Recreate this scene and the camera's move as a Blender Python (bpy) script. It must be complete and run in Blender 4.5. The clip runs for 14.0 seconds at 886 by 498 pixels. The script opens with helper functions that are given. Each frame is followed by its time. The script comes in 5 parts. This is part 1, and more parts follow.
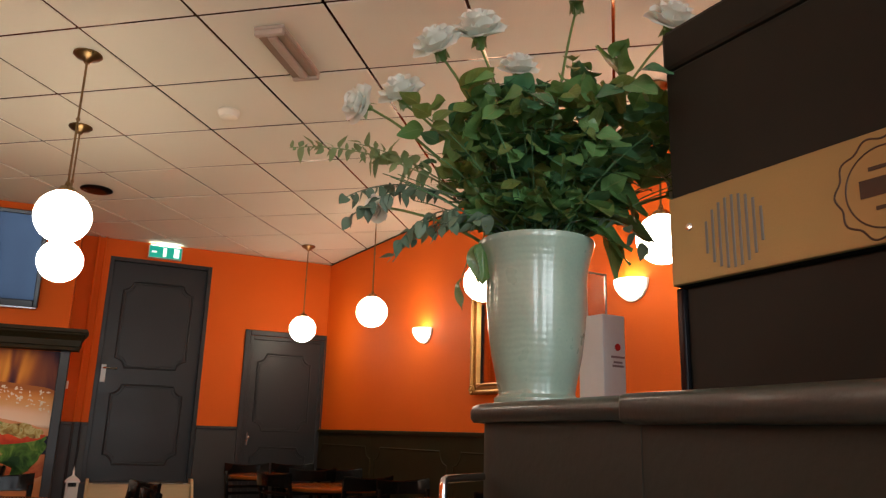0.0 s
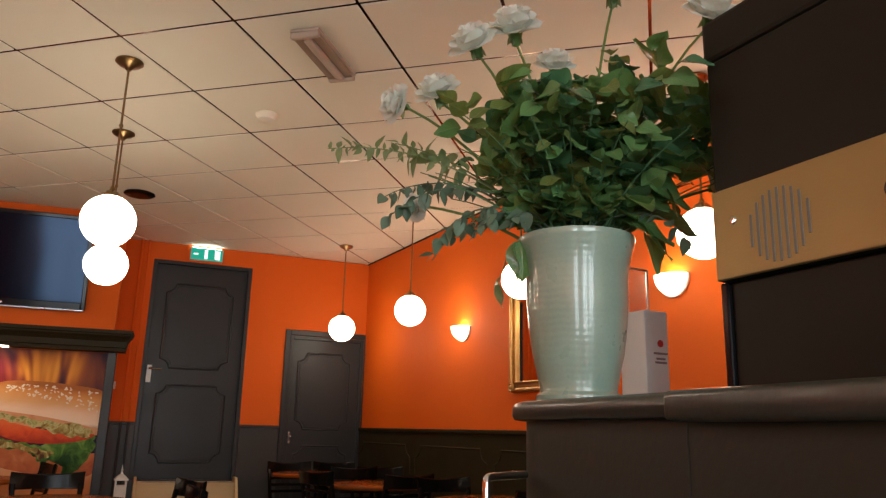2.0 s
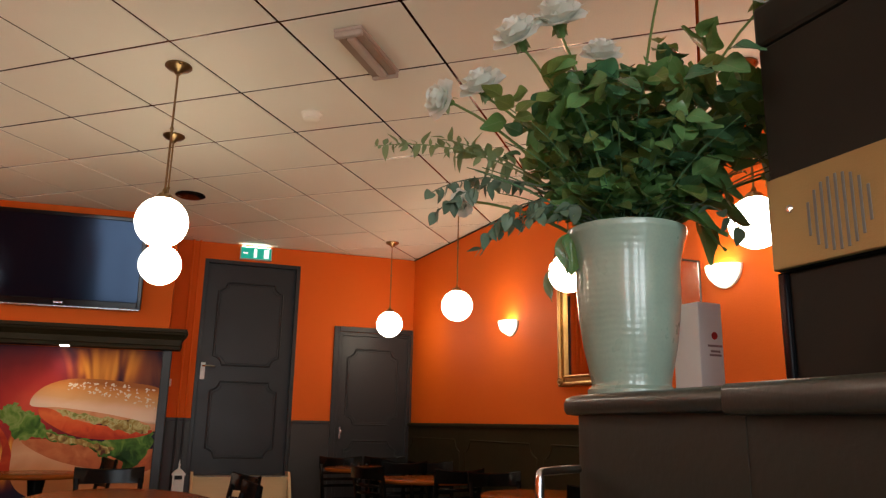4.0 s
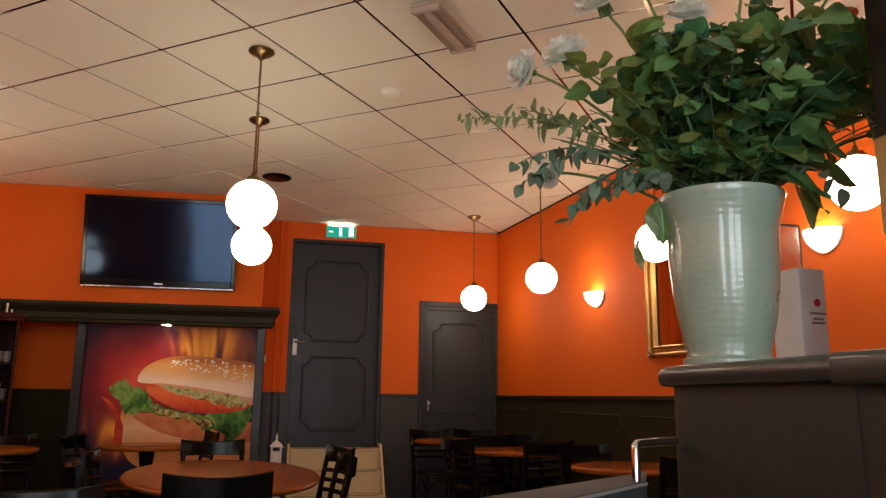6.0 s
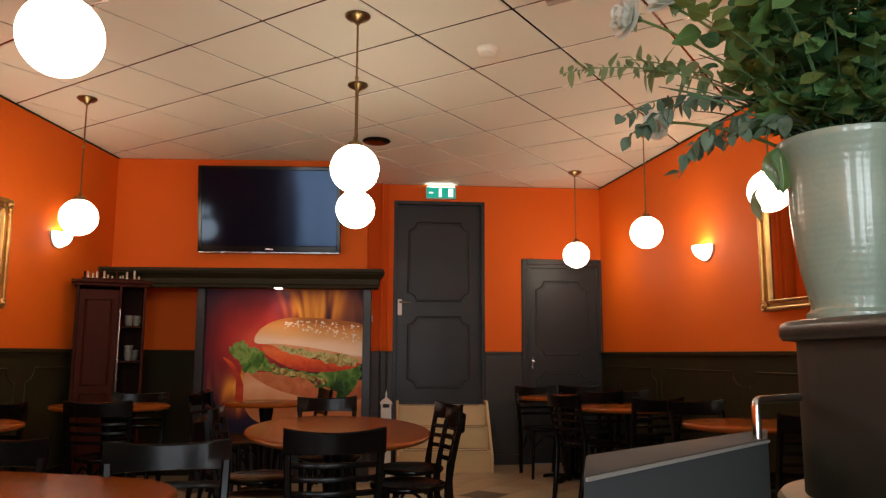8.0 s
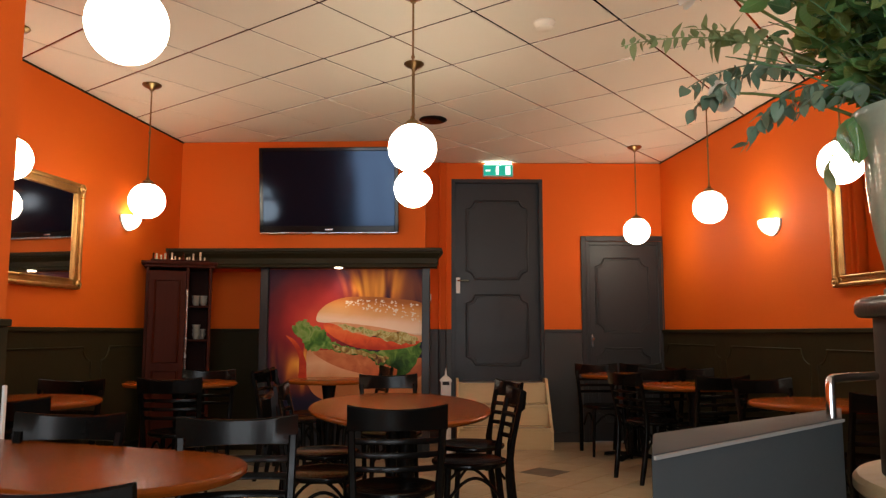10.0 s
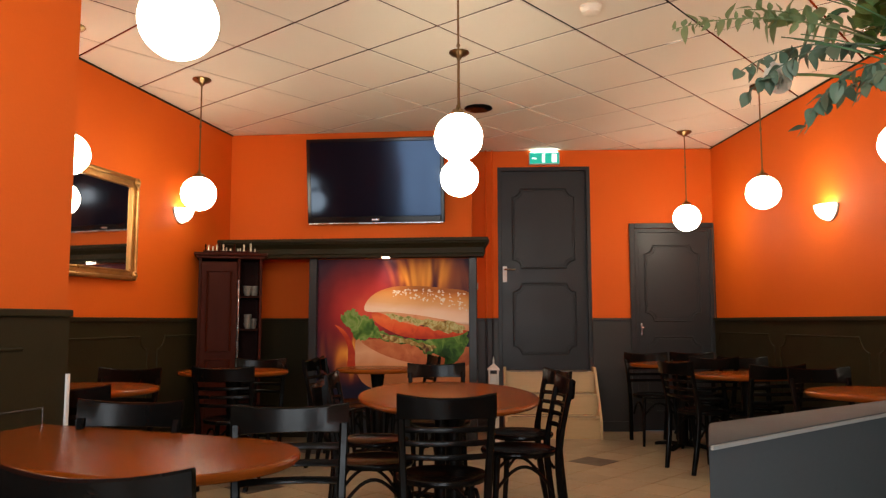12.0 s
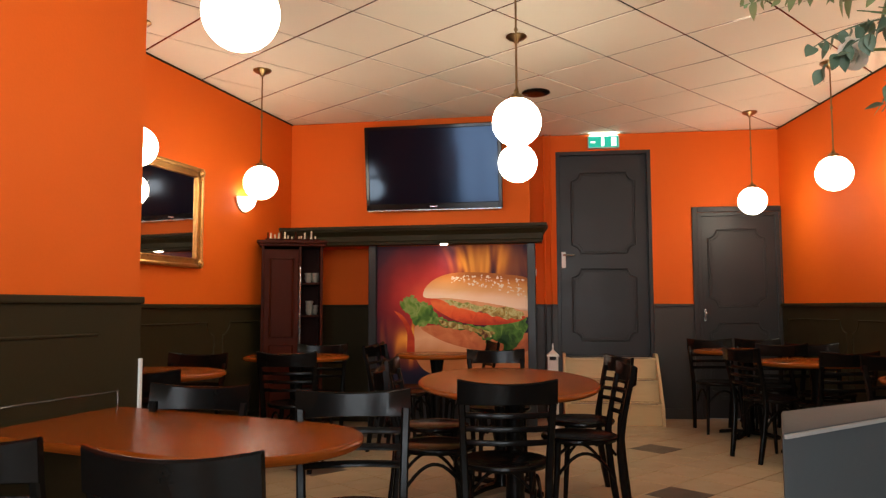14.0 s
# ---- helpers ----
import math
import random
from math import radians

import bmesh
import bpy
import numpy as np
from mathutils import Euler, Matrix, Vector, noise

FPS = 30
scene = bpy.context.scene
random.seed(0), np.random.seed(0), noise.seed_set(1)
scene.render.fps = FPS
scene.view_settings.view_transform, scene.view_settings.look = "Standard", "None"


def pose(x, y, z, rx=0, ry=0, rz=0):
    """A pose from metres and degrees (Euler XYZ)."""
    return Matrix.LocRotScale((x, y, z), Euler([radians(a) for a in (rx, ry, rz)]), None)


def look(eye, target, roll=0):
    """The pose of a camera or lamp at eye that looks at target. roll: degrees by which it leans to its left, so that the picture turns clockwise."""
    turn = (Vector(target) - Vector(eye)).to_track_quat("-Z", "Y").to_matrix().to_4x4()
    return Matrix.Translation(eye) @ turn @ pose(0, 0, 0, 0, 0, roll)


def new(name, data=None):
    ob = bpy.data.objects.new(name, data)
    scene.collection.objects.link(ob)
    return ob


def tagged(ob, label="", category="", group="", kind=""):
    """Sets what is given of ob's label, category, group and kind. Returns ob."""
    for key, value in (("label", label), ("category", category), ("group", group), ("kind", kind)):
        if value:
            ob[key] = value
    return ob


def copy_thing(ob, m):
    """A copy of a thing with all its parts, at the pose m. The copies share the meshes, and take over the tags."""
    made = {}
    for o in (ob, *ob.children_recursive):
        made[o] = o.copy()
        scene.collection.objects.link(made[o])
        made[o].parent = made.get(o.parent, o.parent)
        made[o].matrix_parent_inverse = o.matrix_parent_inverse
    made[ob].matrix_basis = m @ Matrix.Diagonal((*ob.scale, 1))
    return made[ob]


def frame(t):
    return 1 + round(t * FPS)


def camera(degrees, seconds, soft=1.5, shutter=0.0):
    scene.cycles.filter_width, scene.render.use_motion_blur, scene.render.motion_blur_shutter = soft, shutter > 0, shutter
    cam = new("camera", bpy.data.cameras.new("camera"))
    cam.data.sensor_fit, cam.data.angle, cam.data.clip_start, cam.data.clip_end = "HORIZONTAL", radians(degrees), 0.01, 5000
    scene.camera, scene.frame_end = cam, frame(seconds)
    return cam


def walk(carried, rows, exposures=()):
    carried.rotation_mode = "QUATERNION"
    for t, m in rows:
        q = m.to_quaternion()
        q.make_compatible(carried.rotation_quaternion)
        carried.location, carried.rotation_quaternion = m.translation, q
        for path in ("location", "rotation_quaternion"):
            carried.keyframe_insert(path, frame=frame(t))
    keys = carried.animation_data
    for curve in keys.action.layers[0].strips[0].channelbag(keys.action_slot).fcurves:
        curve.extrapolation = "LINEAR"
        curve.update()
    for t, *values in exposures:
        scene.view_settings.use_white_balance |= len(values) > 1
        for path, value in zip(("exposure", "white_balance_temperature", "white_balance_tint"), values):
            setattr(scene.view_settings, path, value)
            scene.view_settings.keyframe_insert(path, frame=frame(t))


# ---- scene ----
cam = camera(60.9, 14.0, soft=1.3)
PATH = [
    (0, (0.0589, 0.0566, 1.100), (1.0881, 1.7025, 1.5812), 1.67),
    (0.5, (0.0579, 0.0572, 1.100), (1.0710, 1.7136, 1.5796), 1.61),
    (1, (0.0565, 0.0580, 1.100), (1.0471, 1.7283, 1.5786), 1.60),
    (1.5, (0.0551, 0.0589, 1.100), (1.0231, 1.7432, 1.5753), 1.54),
    (2, (0.0538, 0.0596, 1.100), (1.0010, 1.7562, 1.5738), 1.46),
    (2.5, (0.0523, 0.0605, 1.100), (0.9743, 1.7712, 1.5723), 1.41),
    (5, (0.0423, 0.0652, 1.100), (0.8073, 1.8616, 1.5334), 1.00),
    (5.5, (0.0389, 0.0666, 1.100), (0.7498, 1.8898, 1.5129), 0.88),
    (6, (0.0352, 0.0680, 1.100), (0.6872, 1.9188, 1.4867), 0.77),
    (6.5, (0.0314, 0.0693, 1.100), (0.6233, 1.9452, 1.4612), 0.69),
    (7, (0.0279, 0.0703, 1.100), (0.5640, 1.9681, 1.4333), 0.57),
    (7.5, (0.0243, 0.0713, 1.100), (0.5016, 1.9895, 1.4045), 0.36),
    (8, (0.0199, 0.0723, 1.100), (0.4257, 2.0110, 1.3768), 0.25),
    (10.5, (0.0095, 0.0740, 1.100), (0.2439, 2.0489, 1.3118), 0.02),
    (11, (0.0077, 0.0742, 1.100), (0.2135, 2.0531, 1.3043), -0.07),
    (11.5, (0.0060, 0.0744, 1.100), (0.1828, 2.0567, 1.2976), -0.03),
    (12, (0.0037, 0.0745, 1.100), (0.1420, 2.0606, 1.2907), -0.08),
    (12.5, (0.0015, 0.0747, 1.100), (0.1035, 2.0638, 1.2820), -0.07),
    (13, (-0.0002, 0.0747, 1.100), (0.0742, 2.0659, 1.2722), -0.12),
    (13.5, (-0.0027, 0.0748, 1.100), (0.0299, 2.0679, 1.2625), -0.13),
    (14, (-0.0055, 0.0748, 1.100), (-0.0184, 2.0688, 1.2547), -0.16),
]
walk(cam, [(t, look(eye, target, roll)) for t, eye, target, roll in PATH],
     [(0.0, -0.22), (5.0, -0.33), (8.0, -0.22), (11.0, 0.07), (14.0, 0.24)])

# ---- world and large lights ----
world = bpy.data.worlds.new("sky")
scene.world = world
world.use_nodes = True
wn = world.node_tree.nodes
sky = wn.new("ShaderNodeTexSky")
sky.sky_type, sky.sun_disc = "NISHITA", False
sky.sun_elevation, sky.sun_rotation = radians(35), radians(160)
world.node_tree.links.new(sky.outputs[0], wn["Background"].inputs[0])
wn["Background"].inputs[1].default_value = 0.05

GLOBE_LIGHT = 17.6
SCONCE_LIGHT = 8.5
WINDOW_WATTS = 35.0

CEIL = 2.866      # ceiling height
RAIL = 1.13       # top of the dado


# ---- materials ----
def mat(name, col, rough=0.5, metal=0.0, col2=None, scale=6.0, fine=60.0, bump=0.02, mix=0.35, coat=0.0, rvar=0.12, per=0.0):
    m = bpy.data.materials.new(name)
    m.use_nodes = True
    n, l = m.node_tree.nodes, m.node_tree.links
    b = n["Principled BSDF"]
    tc = n.new("ShaderNodeTexCoord")
    big, small = n.new("ShaderNodeTexNoise"), n.new("ShaderNodeTexNoise")
    for t, s in ((big, scale), (small, fine)):
        t.inputs["Scale"].default_value = s
        t.inputs["Detail"].default_value = 5
        l.new(tc.outputs["Object"], t.inputs["Vector"])
    ramp = n.new("ShaderNodeMix")
    ramp.data_type = "RGBA"
    c2 = col2 or tuple(c * 0.72 for c in col)
    ramp.inputs[6].default_value, ramp.inputs[7].default_value = (*col, 1), (*c2, 1)
    add = n.new("ShaderNodeMath")
    add.operation = "MULTIPLY_ADD"
    l.new(big.outputs["Fac"], add.inputs[0])
    add.inputs[1].default_value = mix * 1.6
    sm = n.new("ShaderNodeMath")
    sm.operation = "MULTIPLY_ADD"
    l.new(small.outputs["Fac"], sm.inputs[0])
    sm.inputs[1].default_value, sm.inputs[2].default_value = mix * 0.7, -mix * 0.55
    l.new(sm.outputs[0], add.inputs[2])
    add.use_clamp = True
    l.new(add.outputs[0], ramp.inputs[0])
    if per:
        info, hs = n.new("ShaderNodeObjectInfo"), n.new("ShaderNodeHueSaturation")
        mr = n.new("ShaderNodeMapRange")
        mr.inputs[3].default_value, mr.inputs[4].default_value = 1 - per, 1 + per
        l.new(info.outputs["Random"], mr.inputs[0])
        l.new(mr.outputs[0], hs.inputs["Value"])
        l.new(ramp.outputs[2], hs.inputs["Color"])
        l.new(hs.outputs[0], b.inputs["Base Color"])
    else:
        l.new(ramp.outputs[2], b.inputs["Base Color"])
    rr = n.new("ShaderNodeMapRange")
    rr.inputs[3].default_value, rr.inputs[4].default_value = max(0.02, rough - rvar), min(1, rough + rvar)
    l.new(big.outputs["Fac"], rr.inputs[0])
    l.new(rr.outputs[0], b.inputs["Roughness"])
    b.inputs["Metallic"].default_value = metal
    b.inputs["Coat Weight"].default_value = coat
    b.inputs["Coat Roughness"].default_value = 0.12
    if bump:
        bp = n.new("ShaderNodeBump")
        bp.inputs["Strength"].default_value, bp.inputs["Distance"].default_value = min(1, bump * 10), 0.004
        l.new(small.outputs["Fac"], bp.inputs["Height"])
        l.new(bp.outputs[0], b.inputs["Normal"])
    return m


def glow(name, col, strength):
    m = bpy.data.materials.new(name)
    m.use_nodes = True
    b = m.node_tree.nodes["Principled BSDF"]
    b.inputs["Base Color"].default_value = (0.8, 0.8, 0.8, 1)
    b.inputs["Roughness"].default_value = 0.25
    b.inputs["Emission Color"].default_value = (*col, 1)
    b.inputs["Emission Strength"].default_value = strength
    return m


def wood(name, col, col2, rough=0.3, scale=(1.5, 14, 14), coat=0.4):
    m = mat(name, col, rough, 0, col2, 3, 40, 0.01, 0.5, coat)
    n, l = m.node_tree.nodes, m.node_tree.links
    tc = [x for x in n if x.type == "TEX_COORD"][0]
    mp = n.new("ShaderNodeMapping")
    mp.inputs["Scale"].default_value = scale
    l.new(tc.outputs["Object"], mp.inputs[0])
    for t in [x for x in n if x.type == "TEX_NOISE"]:
        l.new(mp.outputs[0], t.inputs["Vector"])
    return m


M = {
    "orange": mat("orange_paint", (0.74, 0.128, 0.007), 0.68, 0, (0.67, 0.108, 0.006), 1.2, 90, 0.03, 0.4),
    "dado_grey": mat("grey_dado_paint", (0.0275, 0.0255, 0.0225), 0.45, 0, (0.022, 0.0205, 0.018), 3, 50, 0.015, 0.4),
    "dado": mat("dark_dado_paint", (0.0300, 0.0245, 0.0110), 0.5, 0, (0.0235, 0.019, 0.0088), 3, 50, 0.015, 0.4),
    "door": mat("dark_door_paint", (0.024, 0.0255, 0.028), 0.40, 0, (0.019, 0.0205, 0.022), 4, 70, 0.012, 0.4),
    "tile": mat("ceiling_tile", (0.85, 0.83, 0.695), 0.85, 0, (0.79, 0.755, 0.62), 2, 160, 0.05, 0.4),
    "tgrid": mat("bronze_grid", (0.10, 0.048, 0.024), 0.12, 1.0, (0.06, 0.03, 0.015), 8, 60, 0.0, 0.4),
    "floor": mat("beige_floor_tile", (0.43, 0.35, 0.225), 0.38, 0, (0.34, 0.265, 0.165), 5, 50, 0.02, 0.5, per=0.08),
    "grout": mat("grout", (0.12, 0.09, 0.06), 0.8),
    "insert": mat("dark_floor_tile", (0.09, 0.075, 0.06), 0.4, per=0.1),
    "white": mat("white_paint", (0.84, 0.83, 0.80), 0.45, mix=0.2),
    "black": mat("black_lacquer", (0.0040, 0.0036, 0.0034), 0.22, 0, (0.0065, 0.0055, 0.0048), 7, 60, 0.01, 0.5),
    "table": wood("table_wood", (0.24, 0.060, 0.007), (0.165, 0.038, 0.005), 0.22, (1.5, 14, 14), 0.05),
    "cabinet": wood("mahogany", (0.050, 0.0095, 0.0034), (0.032, 0.0062, 0.0026), 0.42, (12, 12, 1.5), 0.0),
    "cream": wood("cream_wood", (0.60, 0.46, 0.25), (0.50, 0.37, 0.19), 0.5, (2, 14, 14), 0.0),
    "brass": mat("aged_brass", (0.30, 0.20, 0.09), 0.3, 1.0, (0.16, 0.10, 0.05), 10, 60, 0.01, 0.5),
    "chrome": mat("chrome", (0.75, 0.76, 0.78), 0.12, 1.0, mix=0.15, bump=0),
    "gilt": mat("gilt_frame", (0.62, 0.36, 0.12), 0.32, 0.9, (0.30, 0.16, 0.05), 14, 90, 0.06, 0.6),
    "globe": glow("opal_globe", (1.0, 0.87, 0.68), GLOBE_LIGHT),
    "sconce": glow("sconce_glass", (1.0, 0.91, 0.76), SCONCE_LIGHT),
    "bar": mat("bar_front_paint", (0.0205, 0.0222, 0.0150), 0.5, 0, (0.0160, 0.0172, 0.0118), 3, 60, 0.015, 0.4),
    "bartop": mat("bar_top_paint", (0.042, 0.043, 0.036), 0.36, 0, (0.032, 0.033, 0.028), 6, 70, 0.02, 0.5, coat=0.2),
    "grey": mat("grey_laminate", (0.058, 0.064, 0.066), 0.6, 0, (0.050, 0.056, 0.058), 4, 80, 0.01, 0.3),
    # the blue in this base colour stands in for daylight reflected on the screen
    "screen": mat("tv_screen", (0.004, 0.006, 0.014), 0.09, 0, mix=0.1, bump=0, rvar=0.02),
    "tvframe": mat("tv_gloss_black", (0.008, 0.008, 0.009), 0.12, bump=0),
}
M["black"].node_tree.nodes["Principled BSDF"].inputs["Specular IOR Level"].default_value = 0.14
M["screen"].node_tree.nodes["Principled BSDF"].inputs["Specular IOR Level"].default_value = 0.27
M["screen"].node_tree.nodes["Principled BSDF"].inputs["Specular Tint"].default_value = (0.42, 0.62, 1.0, 1)
M["tvframe"].node_tree.nodes["Principled BSDF"].inputs["Specular IOR Level"].default_value = 0.2
for key, level in (("dado", 0.12), ("orange", 0.25), ("cabinet", 0.05), ("door", 0.32), ("table", 0.10), ("grey", 0.15)):
    M[key].node_tree.nodes["Principled BSDF"].inputs["Specular IOR Level"].default_value = level
mir = mat("mirror_glass", (0.86, 0.86, 0.86), 0.03, 1.0, mix=0.03, bump=0, rvar=0.01)
M["mirror"] = mir


M["celadon"] = mat("celadon_glaze", (0.37, 0.485, 0.385), 0.3, 0, (0.25, 0.36, 0.285), 11, 150, 0.006, 0.75, coat=0.7)
M["celadon"].node_tree.nodes["Principled BSDF"].inputs["Coat Roughness"].default_value = 0.04
# turning ridges in the glaze
cn, cl = M["celadon"].node_tree.nodes, M["celadon"].node_tree.links
ridge, ridge_bump, ridge_at = cn.new("ShaderNodeTexWave"), cn.new("ShaderNodeBump"), cn.new("ShaderNodeTexCoord")
ridge.bands_direction = "Z"
ridge.inputs["Scale"].default_value, ridge.inputs["Distortion"].default_value = 22.0, 3.0
ridge.inputs["Detail"].default_value, ridge.inputs["Detail Scale"].default_value = 2.0, 1.0
ridge_bump.inputs["Strength"].default_value, ridge_bump.inputs["Distance"].default_value = 0.5, 0.00028
cl.new(ridge_at.outputs["Object"], ridge.inputs["Vector"])
cl.new(ridge.outputs["Fac"], ridge_bump.inputs["Height"])
cl.new(ridge_bump.outputs[0], cn["Principled BSDF"].inputs["Normal"])
cl.new(ridge_bump.outputs[0], cn["Principled BSDF"].inputs["Coat Normal"])
M["leaf"] = mat("rose_leaf", (0.125, 0.285, 0.095), 0.24, 0, (0.17, 0.32, 0.10), 18, 90, 0.02, 0.6, coat=0.25, per=0.35)
M["leaf_olive"] = mat("olive_leaf", (0.190, 0.300, 0.070), 0.36, 0, (0.12, 0.15, 0.05), 22, 90, 0.02, 0.8, per=0.3)
M["leaf_dark"] = mat("dark_leaf", (0.068, 0.185, 0.088), 0.24, 0, (0.085, 0.20, 0.09), 22, 90, 0.02, 0.8, coat=0.3, per=0.3)
M["bluegreen"] = mat("eucalyptus_leaf", (0.12, 0.185, 0.115), 0.55, 0, (0.09, 0.14, 0.09), 18, 90, 0.02, 0.6, per=0.25)
M["palegreen"] = mat("pale_sprig", (0.24, 0.33, 0.16), 0.55, 0, (0.11, 0.19, 0.08), 18, 90, 0.02, 0.5, per=0.25)
M["stem"] = mat("green_stem", (0.13, 0.22, 0.06), 0.45, 0, (0.09, 0.15, 0.04), 20, 90, 0.01, 0.5)
# light passes through thin leaves and petals
def let_light_through(key, col, share):
    n, l = M[key].node_tree.nodes, M[key].node_tree.links
    tr, mx = n.new("ShaderNodeBsdfTranslucent"), n.new("ShaderNodeMixShader")
    tr.inputs["Color"].default_value = (*col, 1)
    mx.inputs[0].default_value = share
    l.new(n["Principled BSDF"].outputs[0], mx.inputs[1])
    l.new(tr.outputs[0], mx.inputs[2])
    l.new(mx.outputs[0], n["Material Output"].inputs["Surface"])


M["petal"] = mat("white_petal", (0.90, 0.92, 0.86), 0.5, 0, (0.82, 0.86, 0.76), 25, 120, 0.02, 0.5)
def veined(key, pale):
    """Pale midrib and side veins that press into the blade."""
    n, l = M[key].node_tree.nodes, M[key].node_tree.links
    b = n["Principled BSDF"]

    def calc(op, a, c, d=None):
        q = n.new("ShaderNodeMath")
        q.operation = op
        for k, v in enumerate((a, c, d)):
            if isinstance(v, (int, float)):
                q.inputs[k].default_value = v
            elif v is not None:
                l.new(v, q.inputs[k])
        return q.outputs[0]

    at, sep = n.new("ShaderNodeUVMap"), n.new("ShaderNodeSeparateXYZ")
    at.uv_map = "blade"
    l.new(at.outputs[0], sep.inputs[0])
    off = calc("ABSOLUTE", calc("SUBTRACT", sep.outputs[0], 0.5), 0.0)
    rib = calc("SUBTRACT", 1.0, calc("MINIMUM", calc("MULTIPLY", off, 22.0), 1.0))
    saw = calc("FRACT", calc("MULTIPLY_ADD", off, -5.0, calc("MULTIPLY", sep.outputs[1], 7.0)), 0.0)
    side = calc("SUBTRACT", 1.0, calc("MINIMUM", calc("MULTIPLY", calc("ABSOLUTE", calc("SUBTRACT", saw, 0.5), 0.0), 7.0), 1.0))
    vein = calc("MAXIMUM", rib, calc("MULTIPLY", side, 0.45))
    mx = n.new("ShaderNodeMix")
    mx.data_type = "RGBA"
    source = b.inputs["Base Color"].links[0].from_socket
    l.new(calc("MULTIPLY", vein, 0.55), mx.inputs[0])
    l.new(source, mx.inputs[6])
    mx.inputs[7].default_value = (*pale, 1)
    l.new(mx.outputs[2], b.inputs["Base Color"])
    bp = n.new("ShaderNodeBump")
    bp.inputs["Strength"].default_value, bp.inputs["Distance"].default_value = 0.6, 0.0018
    bp.invert = True
    l.new(vein, bp.inputs["Height"])
    l.new(bp.outputs[0], b.inputs["Normal"])


for key, pale in (("leaf", (0.27, 0.40, 0.17)), ("leaf_olive", (0.36, 0.38, 0.16)), ("leaf_dark", (0.17, 0.29, 0.14))):
    veined(key, pale)
for key, col, share in (("leaf", (0.20, 0.36, 0.08), .22), ("leaf_olive", (0.30, 0.36, 0.08), .25), ("leaf_dark", (0.12, 0.25, 0.08), .18), ("petal", (0.85, 0.84, 0.74), .3), ("palegreen", (0.30, 0.40, 0.14), .3)):
    let_light_through(key, col, share)
M["brown"] = mat("machine_brown", (0.0100, 0.0083, 0.0050), 0.5, 0, (0.0082, 0.0068, 0.0042), 5, 160, 0.003, 0.5)
M["gold"] = mat("bronze_strip", (0.385, 0.285, 0.125), 0.45, 0.7, (0.33, 0.24, 0.10), 3, 200, 0.01, 0.4)
M["engrave"] = mat("engraved_brown", (0.05, 0.025, 0.012), 0.5)
M["fitting"] = mat("yellowed_plastic", (0.50, 0.41, 0.33), 0.4, mix=0.3)
M["tan"] = mat("tan_reflector", (0.36, 0.27, 0.20), 0.4, 0.3)
M["slot"] = mat("slot_shadow_grey", (0.16, 0.17, 0.15), 0.5)
M["opal"] = mat("opal_plastic", (0.70, 0.68, 0.63), 0.35, mix=0.15)
M["silver"] = mat("silver_trim", (0.45, 0.46, 0.48), 0.25, 0.8)
M["shelfdark"] = mat("dark_shelf_wood", (0.026, 0.0065, 0.004), 0.5)
M["shelfdark"].node_tree.nodes["Principled BSDF"].inputs["Specular IOR Level"].default_value = 0.04
M["brown"].node_tree.nodes["Principled BSDF"].inputs["Specular IOR Level"].default_value = 0.3
M["card"] = mat("printed_card", (0.70, 0.66, 0.62), 0.5, mix=0.1)
M["red"] = mat("red_print", (0.45, 0.02, 0.02), 0.5)
M["greyprint"] = mat("grey_print", (0.30, 0.22, 0.22), 0.5)
M["crockery"] = mat("grey_crockery", (0.22, 0.20, 0.17), 0.35, mix=0.3)
M["ivory"] = mat("ivory_wood", (0.66, 0.58, 0.42), 0.4)
M["sign"] = glow("exit_sign_green", (0.01, 0.42, 0.30), 0.9)
M["signwhite"] = glow("exit_sign_white", (0.85, 1.0, 0.95), 1.3)
M["signlens"] = glow("exit_sign_lens", (0.80, 1.0, 0.92), 9.0)
M["spot"] = glow("downlight_lens", (1.0, 0.85, 0.6), 30.0)
M["edging"] = mat("pale_crease", (0.30, 0.29, 0.27), 0.6, mix=0.2)


